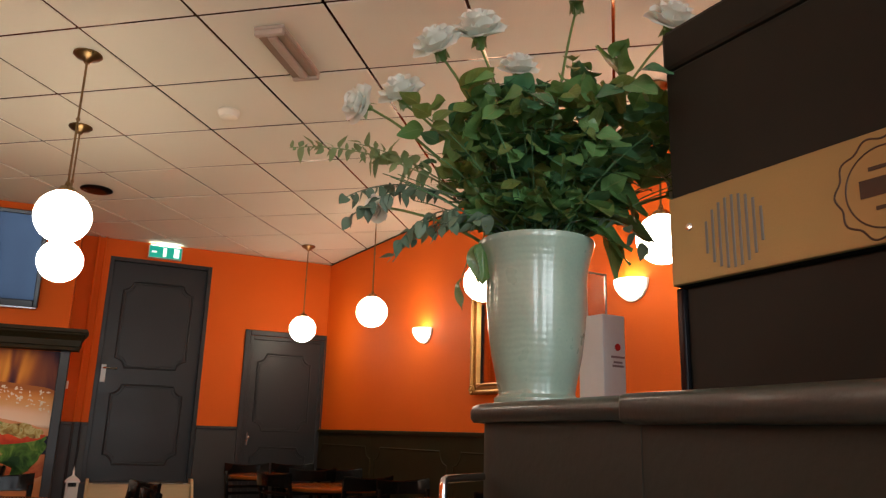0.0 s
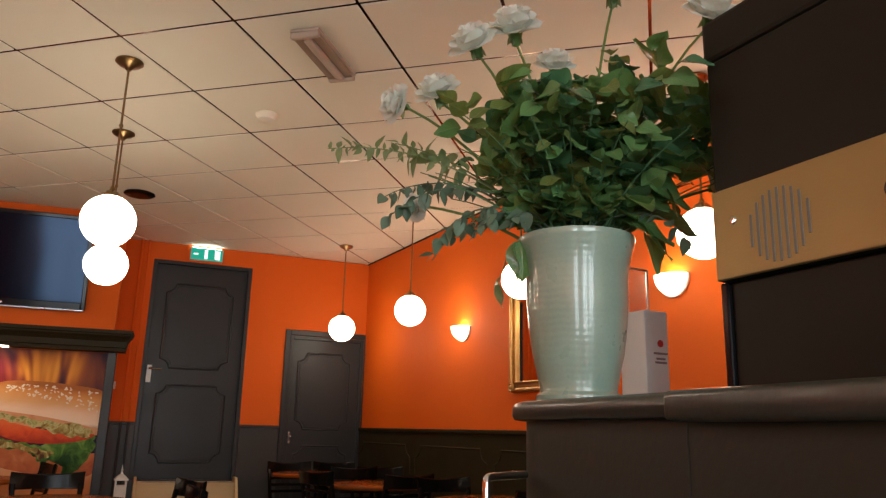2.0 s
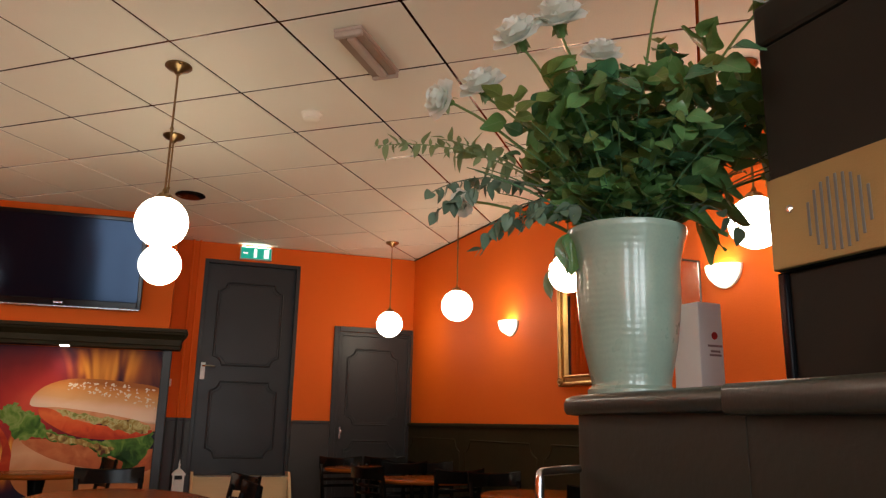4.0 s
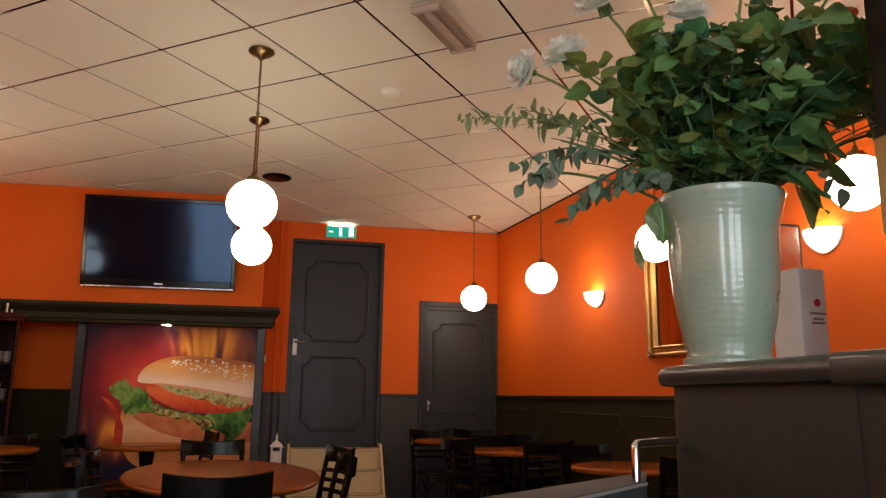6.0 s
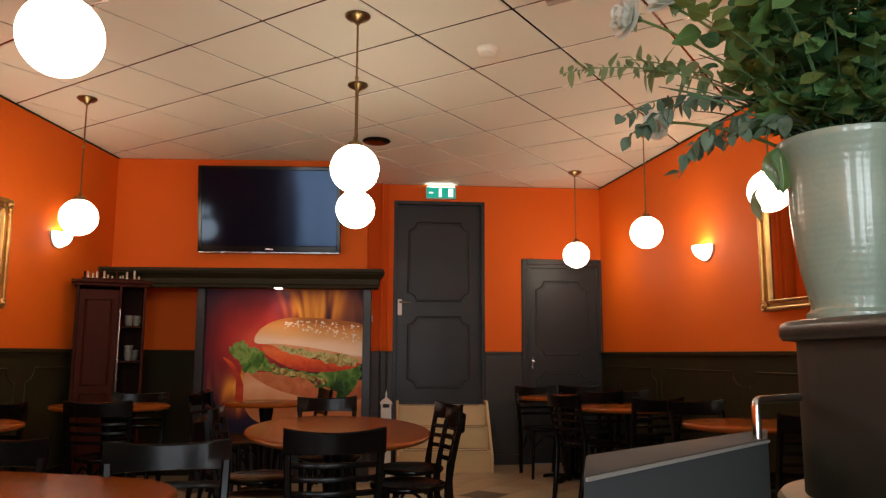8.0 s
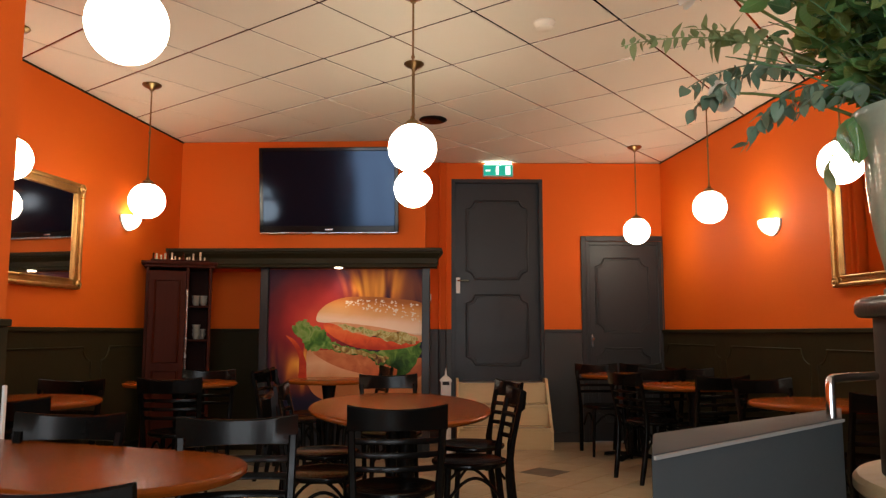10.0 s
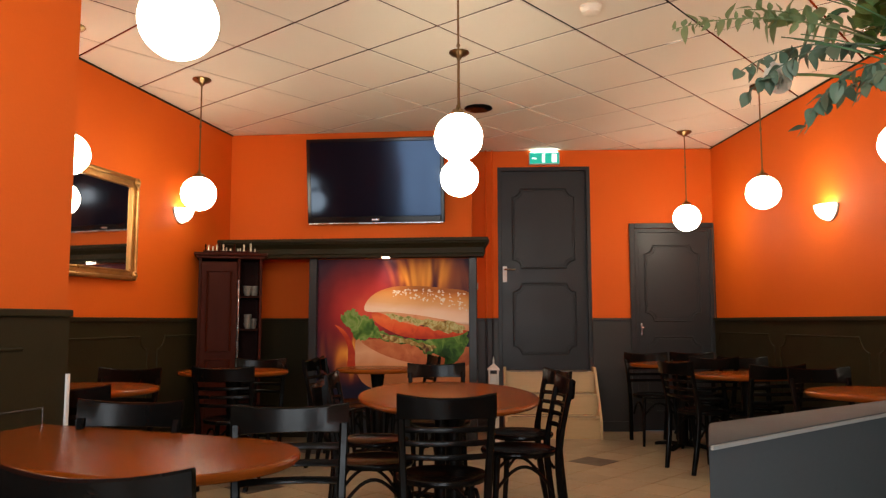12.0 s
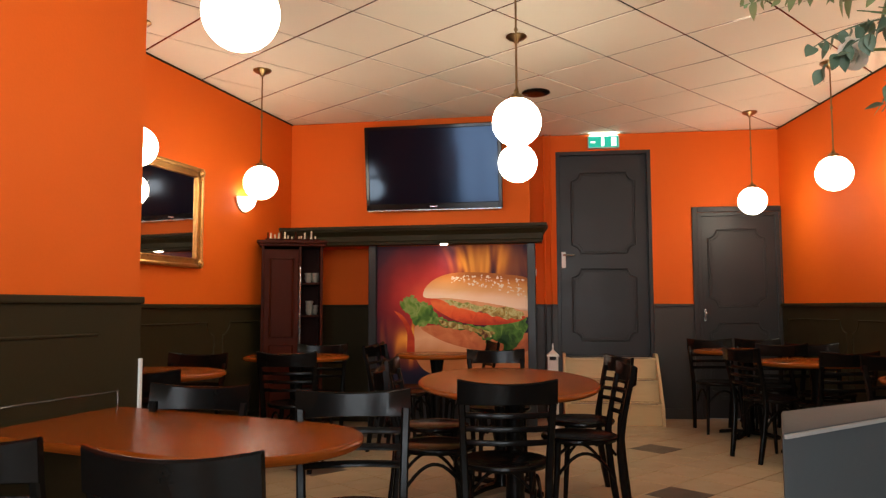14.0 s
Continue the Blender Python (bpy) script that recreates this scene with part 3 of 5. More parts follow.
def moulding(bm, pts, y, w=0.016, h=0.010, closed=True):
    """A raised half-round bead along (x, z) points, standing h out of the plane y towards -y."""
    n = len(pts)
    rings = []
    for i in range(n):
        p = Vector(pts[i])
        a = Vector(pts[i - 1]) if (closed or i > 0) else p
        b = Vector(pts[(i + 1) % n]) if (closed or i < n - 1) else p
        d = (b - a).normalized()
        nn = Vector((-d.y, d.x))
        ring = []
        for u, v in ((-1, 0.0), (-0.6, 0.7), (0, 1.0), (0.6, 0.7), (1, 0.0)):
            q = p + nn * u * w / 2
            ring.append(bm.verts.new((q.x, y - v * h, q.y)))
        rings.append(ring)
    for i in range(n if closed else n - 1):
        a, b = rings[i], rings[(i + 1) % n]
        for k in range(4):
            bm.faces.new((a[k], a[k + 1], b[k + 1], b[k]))


BACK = along(BW0, BW1)


def door(name, d, depth, panels, label, frame_w, left_only=False):
    root = empty(name, BACK @ pose(0, 0, 0), label, "door", kind="structure")
    root.matrix_world = BACK
    part("leaf", boxed(d[0] + 0.035, d[1] - 0.035, depth, depth + 0.045, d[2] + 0.008, d[3] - 0.035, 0.003), M["door"], root)
    bm = bmesh.new()
    box(bm, d[0], d[0] + 0.038, -0.003, 0.20, d[2], d[3], 0.003)
    part("jamb", bm, M["door"], root)
    part("jamb", boxed(d[1] - 0.038, d[1], -0.003, 0.20, d[2], d[3], 0.003), M["door"], root)
    part("head", boxed(d[0] + 0.038, d[1] - 0.038, -0.003, 0.20, d[3] - 0.038, d[3], 0.003), M["door"], root)
    if d[2] > 0:
        part("lower_board", boxed(d[0], d[1], -0.0045, -0.0005, 0, d[2] - 0.001, 0.001), M["dado_grey"], root)
        part("threshold", boxed(d[0] + 0.038, d[1] - 0.038, -0.004, depth - 0.001, d[2], d[2] + 0.012, 0.002), M["door"], root)
    if frame_w:
        part("architrave", boxed(d[0] - frame_w, d[0] - 0.001, -0.022, -0.0005, d[2], d[3] + frame_w, 0.005), M["door"], root)
        part("architrave", boxed(d[1] + 0.001, d[1] + (0.012 if left_only else frame_w), -0.022, -0.0005, d[2], d[3] + frame_w, 0.005), M["door"], root)
        part("architrave", boxed(d[0], d[1], -0.0225, -0.0005, d[3] + 0.001, d[3] + frame_w, 0.005), M["door"], root)
    for x0, x1, z0, z1, r in panels:
        bm = bmesh.new()
        moulding(bm, scoop_path(x0, x1, z0, z1, r), depth, 0.016, 0.007)
        moulding(bm, scoop_path(x0 + 0.022, x1 - 0.022, z0 + 0.022, z1 - 0.022, r), depth, 0.006, 0.003)
        part("panel_moulding", bm, M["door"], root)
    return root


d1 = door("door_1", D1, 0.055, [(bx(1.262), bx(1.897), 1.645, 2.475, 0.085), (bx(1.262), bx(1.897), 0.76, 1.485, 0.085)],
          "tall dark grey closed door with scooped panels and white handle plate", 0.0)
d2 = door("door_2", D2, 0.02, [(bx(2.59), bx(3.135), 1.10, 1.865, 0.085), (bx(2.59), bx(3.135), 0.20, 0.94, 0.085)],
          "low dark grey closed door with scooped panels", 0.055, True)
hx = bx(1.177)
hp = part("handle_plate", boxed(hx - 0.022, hx + 0.022, 0.044, 0.0545, 1.50, 1.665, 0.004), M["white"], d1, "white enamel handle plate")
bm = bmesh.new()
tube(bm, [(hx, 0.046, 1.63), (hx, 0.008, 1.63), (hx + 0.02, 0.002, 1.63), (hx + 0.11, 0.004, 1.628)], 0.009, 10)
part("lever", bm, M["chrome"], hp, "chrome lever")
bm = bmesh.new()
kx = bx(2.545)
box(bm, kx - 0.010, kx + 0.010, 0.008, 0.0195, 0.955, 1.075, 0.003)
kp = part("handle_plate", bm, M["silver"], d2, "small worn metal handle plate")
bm = bmesh.new()
lathe(bm, [(0, 0), (.008, 0), (.008, .025), (.017, .03), (.019, .04), (.012, .05), (0, .052)], 16, Matrix.Translation((kx, 0.008, 1.03)) @ Matrix.Rotation(radians(90), 4, "X"))
part("knob", bm, M["chrome"], kp, "", True)

# mouldings on the wall dado
RWM = along(RW1, RW0)
RL = math.dist(RW1, RW0)
for k in range(6):
    x1 = RL - 0.15 - k * 1.32
    bm = bmesh.new()
    moulding(bm, scoop_path(x1 - 1.22, x1, 0.22, 0.985, 0.10), 0.0, 0.014, 0.005)
    bmesh.ops.transform(bm, verts=bm.verts, matrix=Matrix.Translation((0, 0.016, 0)) @ Matrix.Diagonal((1, -1, 1, 1)))
    o = link("panel_moulding", bm, M["dado"])
    o.matrix_world = RWM
    tagged(o, "scooped panel moulding on the dark dado", "moulding", kind="structure")
LWM = along(LW0, LW1)
for k in range(3):
    bm = bmesh.new()
    moulding(bm, scoop_path(0.35 + k * 1.28, 1.5 + k * 1.28, 0.22, 0.985, 0.10), -0.016, 0.016, 0.008)
    o = link("panel_moulding", bm, M["dado"])
    o.matrix_world = LWM
    tagged(o, "scooped panel moulding on the dark dado", "moulding", kind="structure")
STM = along(ST0, ST1)
SL = math.dist(ST0, ST1)
for z, x0, x1, w in ((0.995, SL - 2.2, SL - 0.25, 0.014), (0.30, SL - 2.2, SL - 0.25, 0.014)):
    bm = bmesh.new()
    moulding(bm, [(x0, z), (x1, z)], -0.016, w, 0.008, False)
    o = link("panel_moulding", bm, M["dado"])
    o.matrix_world = STM
    tagged(o, "straight bead on the dark pier dado", "moulding", kind="structure")
o = link("corner_guard", boxed(SL - 0.012, SL + 0.006, -0.026, 0.02, 0.05, 0.885, 0.003), M["white"])
o.matrix_world = STM
tagged(o, "white plastic corner strip on the dark pier", "corner guard", kind="structure")
bm = bmesh.new()
box(bm, SL - 1.6, SL - 0.13, -0.022, -0.018, 0.758, 0.763, 0.001)
box(bm, SL - 0.134, SL - 0.13, -0.022, -0.018, 0.705, 0.7575, 0.001)
acr = mat("clear_acrylic", (0.8, 0.8, 0.78), 0.08, mix=0.05, bump=0)
acr.node_tree.nodes["Principled BSDF"].inputs["Transmission Weight"].default_value = 0.95
o = link("wall_guard", bm, acr)
o.matrix_world = STM
tagged(o, "clear acrylic guard strip above the table on the pier", "wall guard", kind="structure")

# ---- chimney breast: mantel, mural, television ----
BRM = along(BR0, BR1)
mantel = empty("mantel", BRM, "dark painted mantel shelf with a moulded edge", "mantel", kind="structure")


def brx(X):
    return (X - BR0[0]) / math.cos(math.atan2(BR1[1] - BR0[1], BR1[0] - BR0[0]))


ML, MR = brx(-1.52), brx(0.765)


PROFILE = [(0.001, 1.675), (0.165, 1.675), (0.170, 1.700), (0.185, 1.706), (0.188, 1.752), (0.200, 1.760), (0.212, 1.772), (0.232, 1.786), (0.250, 1.793), (0.252, 1.803), (0.270, 1.810), (0.270, 1.834), (0.266, 1.837), (0.001, 1.837)]
bm = bmesh.new()
rows = [[bm.verts.new((ML, -dep, z)), bm.verts.new((MR + dep * .5, -dep, z)), bm.verts.new((MR + dep * .5, -0.0005, z))] for dep, z in PROFILE]
for a, b in zip(rows, rows[1:]):
    for k in range(2):
        bm.faces.new((a[k], a[k + 1], b[k + 1], b[k]))
bm.faces.new([r[0] for r in rows])
part("shelf", bm, M["dado"], mantel)
bm = bmesh.new()
lathe(bm, [(0, 0), (.030, 0), (.034, .004), (.034, .012), (0, .012)], 24, Matrix.Translation((brx(-0.02), -0.125, 1.668)))
o = link("downlight", bm, M["spot"], None, "", True)
o.matrix_world = BRM
tagged(o, "small round lit downlight under the mantel", "downlight")
sl = bpy.data.lights.new("downlight_beam", "SPOT")
sl.energy, sl.color, sl.spot_size, sl.spot_blend, sl.shadow_soft_size = 5.0, (1.0, 0.86, 0.66), radians(110), 0.8, 0.03
so = new("downlight_beam", sl)
so.matrix_world = BRM @ look((brx(-0.02), -0.125, 1.655), (brx(0.05), -0.02, 0.9))

surround = empty("fireplace_surround", BRM, "dark grey painted upright boards round the printed panel", "fireplace surround", kind="structure")
part("upright", boxed(brx(-0.735), brx(-0.665), -0.06, -0.001, 0, 1.675, 0.005), M["door"], surround)
part("upright", boxed(brx(0.715), brx(0.785), -0.06, -0.001, 0, 1.675, 0.005), M["door"], surround)
part("lower_board", boxed(brx(-0.664), brx(0.714), -0.014, -0.001, 0, 0.288, 0.002), M["door"], surround)
part("dado_board", boxed(brx(0.787), math.dist(BR0, BR1), -0.016, -0.001, 0, 1.13, 0.002), M["door"], surround)

# printed panel, local x to the side, z up, origin at its lower corner
MW, MH = brx(0.714) - brx(-0.664), 1.38
mural = empty("mural", BRM @ pose(brx(-0.664), -0.004, 0.29), "glossy printed wall panel of a hamburger with flames on dark red", "wall picture")
part("print_ground", boxed(0, MW, -0.004, 0, 0, MH), M["print"], mural)


def flat(name, pts, level, material, label=""):
    """One printed shape of the panel: a thin outline laid just over the ground; pts in the panel's 0..1 units."""
    bm = bmesh.new()
    y = -0.0046 - level * 0.0006
    seen = [bm.verts.new((min(max(u, 0.0), 1.0) * MW, y, min(max(v, 0.0), 1.0) * MH)) for u, v in pts]
    f = bm.faces.new(seen)
    bmesh.ops.triangulate(bm, faces=[f])
    return part(name, bm, material, mural, label)


def wavy(pts, amp, n, seed):
    """A closed outline made ragged: every side is cut into n steps that swing in and out."""
    rng = random.Random(seed)
    out = []
    for i, (a, b) in enumerate(zip(pts, pts[1:] + pts[:1])):
        dx, dy = b[0] - a[0], b[1] - a[1]
        L = math.hypot(dx, dy) or 1
        for k in range(n):
            t = k / n
            s = amp * math.sin(2 * math.pi * (k / n * 1.5 + rng.random() * .3)) * (k > 0)
            out.append((a[0] + dx * t - dy / L * s, a[1] + dy * t + dx / L * s))
    return out


def smooth_loop(pts, n=6):
    """A closed curve through the given points."""
    out, c = [], len(pts)
    for i in range(c):
        p0, p1, p2, p3 = (Vector(pts[(i + k - 1) % c]) for k in range(4))
        for k in range(n):
            t = k / n
            q = 0.5 * (2 * p1 + (p2 - p0) * t + (2 * p0 - 5 * p1 + 4 * p2 - p3) * t * t + (3 * p1 - p0 - 3 * p2 + p3) * t ** 3)
            out.append((q.x, q.y))
    return out


# flames behind the bun, then the layers from the lowest up
flat("flame_tongue", smooth_loop([(0.117, 0.564), (0.172, 0.536), (0.219, 0.472), (0.255, 0.383), (0.270, 0.294), (0.204, 0.288), (0.211, 0.383), (0.185, 0.472), (0.150, 0.523)], 4), 2, M["tomato"])
flat("bun_base", smooth_loop([(0.261, 0.466), (0.331, 0.459), (0.382, 0.396), (0.535, 0.370), (0.713, 0.358), (1.000, 0.370), (1.006, 0.243), (1.000, 0.116), (0.586, 0.116), (0.357, 0.154), (0.268, 0.243), (0.255, 0.370)], 4), 3, M["bread"])
flat("patty", smooth_loop([(0.296, 0.459), (0.433, 0.469), (0.586, 0.447), (0.713, 0.421), (0.790, 0.383), (1.000, 0.421), (1.000, 0.307), (0.841, 0.281), (0.637, 0.313), (0.484, 0.351), (0.369, 0.402)], 4), 4, M["patty"])
flat("lettuce", wavy([(0.155, 0.622), (0.191, 0.650), (0.245, 0.670), (0.270, 0.631), (0.331, 0.618), (0.372, 0.593), (0.397, 0.542), (0.448, 0.513), (0.535, 0.487), (0.662, 0.462), (0.790, 0.466), (0.943, 0.517), (0.987, 0.523), (0.994, 0.447), (0.949, 0.370), (0.904, 0.317), (0.843, 0.296), (0.856, 0.380), (0.780, 0.383), (0.734, 0.349), (0.701, 0.396), (0.650, 0.431), (0.535, 0.444), (0.433, 0.463), (0.382, 0.485), (0.296, 0.463), (0.255, 0.472), (0.227, 0.536), (0.189, 0.564)], 0.009, 5, 7), 5, M["lettuce"])
flat("lettuce", wavy([(0.420, 0.508), (0.535, 0.482), (0.637, 0.459), (0.713, 0.440), (0.790, 0.421), (0.752, 0.389), (0.713, 0.383), (0.688, 0.421), (0.611, 0.436), (0.510, 0.447), (0.433, 0.472)], 0.007, 4, 9), 6, M["lettuce_pale"])
flat("sauce", smooth_loop([(0.357, 0.653), (0.459, 0.655), (0.713, 0.627), (1.000, 0.574), (1.000, 0.523), (0.917, 0.536), (0.764, 0.561), (0.637, 0.561), (0.535, 0.587), (0.420, 0.625)], 4), 7, M["patty"])
flat("tomato", smooth_loop([(0.363, 0.644), (0.382, 0.589), (0.459, 0.536), (0.561, 0.491), (0.688, 0.471), (0.828, 0.475), (0.943, 0.497), (0.981, 0.528), (0.841, 0.536), (0.650, 0.561), (0.510, 0.599), (0.433, 0.637)], 5), 8, M["tomato"])
flat("lettuce", wavy([(0.459, 0.640), (0.516, 0.631), (0.637, 0.609), (0.764, 0.593), (0.904, 0.584), (0.975, 0.542), (0.949, 0.508), (0.841, 0.513), (0.752, 0.536), (0.701, 0.561), (0.656, 0.559), (0.611, 0.584), (0.535, 0.589), (0.484, 0.609)], 0.008, 4, 11), 9, M["lettuce_pale"])
flat("bun_top", smooth_loop([(0.315, 0.660), (0.326, 0.714), (0.380, 0.768), (0.459, 0.803), (0.548, 0.818), (0.688, 0.817), (0.828, 0.805), (1.000, 0.775), (1.013, 0.676), (1.004, 0.566), (0.866, 0.592), (0.713, 0.620), (0.586, 0.637), (0.459, 0.650), (0.369, 0.648)], 5), 10, M["bun"])
rng = random.Random(4)
for k in range(95):
    u = rng.uniform(0.50, 0.99)
    top = 0.806 - 0.03 * max(0.0, (u - 0.66) / 0.34) ** 2 - 0.05 * max(0.0, (0.6 - u) / 0.2) ** 2
    v = top - rng.uniform(0.008, 0.035 + 0.17 * (u - 0.42))
    a, s = rng.uniform(0, 3.14), rng.uniform(0.005, 0.011)
    flat("seed", [(u + s * math.cos(t) * math.cos(a) - s * .5 * math.sin(t) * math.sin(a), v + s * math.cos(t) * math.sin(a) + s * .5 * math.sin(t) * math.cos(a)) for t in np.linspace(0, 2 * math.pi, 8, endpoint=False)], 12, M["seed"])

tv = empty("television", BRM @ Matrix.Translation((0, -0.02, 1.985)) @ Matrix.Rotation(radians(8), 4, "X") @ Matrix.Translation((0, 0.06, -1.985)), "large flat black television with a silver lower edge, switched off", "television")
TX0, TX1, TZ0, TZ1 = brx(-.75), brx(.505), 2.005, 2.78
part("back_shell", boxed(TX0 + .05, TX1 - .05, -0.075, -0.001, TZ0 + .08, TZ1 - .08, 0.01), M["tvframe"], tv)
part("wall_bracket", boxed((TX0 + TX1) / 2 - .2, (TX0 + TX1) / 2 + .2, -0.001, 0.05, TZ0 + .25, TZ0 + .45, 0.01), M["tvframe"], tv)
part("screen", boxed(TX0 + .035, TX1 - .035, -0.1065, -0.1, TZ0 + .06, TZ1 - .035), M["screen"], tv, "dark glossy screen")
part("bezel", boxed(TX0, TX0 + .036, -0.112, -0.07, TZ0, TZ1, 0.006), M["tvframe"], tv)
part("bezel", boxed(TX1 - .036, TX1, -0.112, -0.07, TZ0, TZ1, 0.006), M["tvframe"], tv)
part("bezel", boxed(TX0 + .034, TX1 - .034, -0.1115, -0.07, TZ1 - .036, TZ1, 0.006), M["tvframe"], tv)
part("bezel", boxed(TX0 + .034, TX1 - .034, -0.1115, -0.07, TZ0, TZ0 + .061, 0.006), M["tvframe"], tv)
part("trim_strip", boxed(TX0 + .01, TX1 - .01, -0.114, -0.10, TZ0 - .008, TZ0 + .006, 0.003), M["silver"], tv, "silver lower edge")
part("badge", boxed((TX0 + TX1) / 2 - .035, (TX0 + TX1) / 2 + .035, -0.1135, -0.1105, TZ0 + .022, TZ0 + .036), M["silver"], tv, "small silver badge bar")

# ---- cabinet with chess set ----
cab = empty("corner_cabinet", pose(-1.60, 6.50, 0, 0, 0, 12), "tall dark mahogany cabinet with one panelled door and open shelves", "cabinet")
CW, CD, CH = 0.52, 0.30, 1.68
part("side", boxed(0, 0.022, 0, CD, 0, CH - .05, 0.002), M["cabinet"], cab)
part("side", boxed(CW - 0.022, CW, 0, CD, 0, CH - .05, 0.002), M["cabinet"], cab)
part("divider", boxed(0.315, 0.337, 0, CD, 0, CH - .05, 0.002), M["cabinet"], cab)
part("back", boxed(0.022, CW - 0.022, CD - 0.012, CD, 0, CH - .05), M["shelfdark"], cab)
bm = bmesh.new()
box(bm, -0.02, CW + 0.02, -0.02, CD, CH - 0.05, CH - 0.025, 0.006)
box(bm, -0.04, CW + 0.04, -0.04, CD, CH - 0.0255, CH, 0.006)
part("cornice", bm, M["cabinet"], cab)
part("plinth", boxed(-0.01, CW + 0.01, -0.012, CD, 0, 0.08, 0.004), M["cabinet"], cab)
bm = bmesh.new()
box(bm, 0.024, 0.313, -0.018, 0.002, 0.09, CH - 0.08, 0.003)
cd = part("door", bm, M["cabinet"], cab)
bm = bmesh.new()
moulding(bm, scoop_path(0.075, 0.265, 0.85, CH - 0.16, 0.01, 2, (0, 0, 0, 0)), -0.018, 0.02, 0.009)
moulding(bm, scoop_path(0.075, 0.265, 0.18, 0.78, 0.01, 2, (0, 0, 0, 0)), -0.018, 0.02, 0.009)
part("door_moulding", bm, M["cabinet"], cd)
bm = bmesh.new()
tube(bm, [(0.326, -0.012, 0.6), (0.326, -0.016, 1.0), (0.326, -0.012, 1.45)], 0.008, 8)
part("pull_rail", bm, M["silver"], cab, "slim metal upright on the door edge")
for z in (0.42, 0.72, 1.02, 1.30):
    part("shelf", boxed(0.337, CW - 0.022, 0.01, CD - 0.012, z, z + 0.018, 0.002), M["shelfdark"], cab)
CABM = cab.matrix_world.copy()


def cup_profile(r, h):
    return [(0, 0), (r * .6, 0), (r * .65, .006), (r, h * .8), (r, h), (r * .9, h), (r * .85, h * .75), (r * .5, .012), (0, .01)]


for k, (x, y, z, n) in enumerate(((0.41, .10, 1.038, 3), (0.455, .15, 1.038, 2), (0.40, .11, 1.318, 2), (0.46, .12, 1.318, 2))):
    for j in range(n):
        bm = bmesh.new()
        lathe(bm, cup_profile(0.034, 0.05), 18)
        o = link("cup", bm, M["crockery"], None, "", True)
        o.matrix_world = CABM @ pose(x, y, z + j * 0.036)
        tagged(o, "pale crockery cup stacked on the cabinet shelf", "cup", "cups on the shelf")
board = link("chess_board", boxed(0.03, 0.49, 0.0, 0.26, CH + 0.0005, CH + 0.016, 0.003), M["shelfdark"])
board.matrix_world = CABM
tagged(board, "flat dark wooden chess board on the cabinet", "chess board")
rng = random.Random(12)
for k in range(15):
    h = rng.choice((0.035, 0.045, 0.05, 0.065, 0.085))
    r = 0.011 + h * 0.06
    bm = bmesh.new()
    lathe(bm, [(0, 0), (r, 0), (r, h * .1), (r * .55, h * .22), (r * .4, h * .6), (r * .75, h * .68), (r * .4, h * .74), (r * .6, h * .88), (r * .3, h), (0, h)], 12)
    o = link("chess_piece", bm, M["ivory"] if k % 4 else M["cabinet"], None, "", True)
    o.matrix_world = CABM @ pose(0.05 + 0.029 * k + rng.uniform(-.006, .006), rng.uniform(.03, .22), CH + 0.0165)
    tagged(o, "small turned ivory-coloured chess piece" if k % 4 else "small turned dark chess piece", "chess piece", "chess set on the cabinet")


# ---- pendants, sconces, mirrors ----
def pendant(x, y, zc):
    r = 0.125
    lamp = empty("pendant_lamp", pose(x, y, zc), "white opal globe pendant on a thin brass rod, lit", "pendant lamp", "globe pendants")
    bm = bmesh.new()
    bmesh.ops.create_uvsphere(bm, u_segments=40, v_segments=24, radius=r)
    part("globe", bm, M["globe"], lamp, "glowing opal glass globe", True)
    top = CEIL - zc + 0.004
    bm = bmesh.new()
    lathe(bm, [(0, r - .006), (.048, r - .012), (.050, r - .004), (.034, r + .016), (.014, r + .026), (.010, r + .045), (0, r + .046)], 20)
    part("gallery", bm, M["brass"], lamp, "", True)
    bm = bmesh.new()
    tube(bm, [(0, 0, r + .03), (0, 0, top - .02)], 0.0055, 8)
    lathe(bm, [(0, .0), (.008, .0), (.011, .008), (.008, .016), (0, .016)], 10, Matrix.Translation((0, 0, r + (top - r) * .5)))
    part("rod", bm, M["brass"], lamp, "", True)
    bm = bmesh.new()
    lathe(bm, [(0, top), (.066, top), (.068, top - .008), (.052, top - .022), (.022, top - .034), (.012, top - .05), (0, top - .05)], 24)
    part("canopy", bm, M["brass"], lamp, "", True)
    return lamp


for x, y, z in ((0.348, 3.859, 2.040), (0.447, 4.890, 2.028), (-1.384, 5.568, 2.020), (2.748, 6.846, 2.053), (2.774, 5.453, 2.053), (-.675, 2.45, 2.055), (2.781, 3.917, 2.058), (2.835, 2.490, 2.058), (-1.906, 4.604, 2.088)):
    pendant(x, y, z)


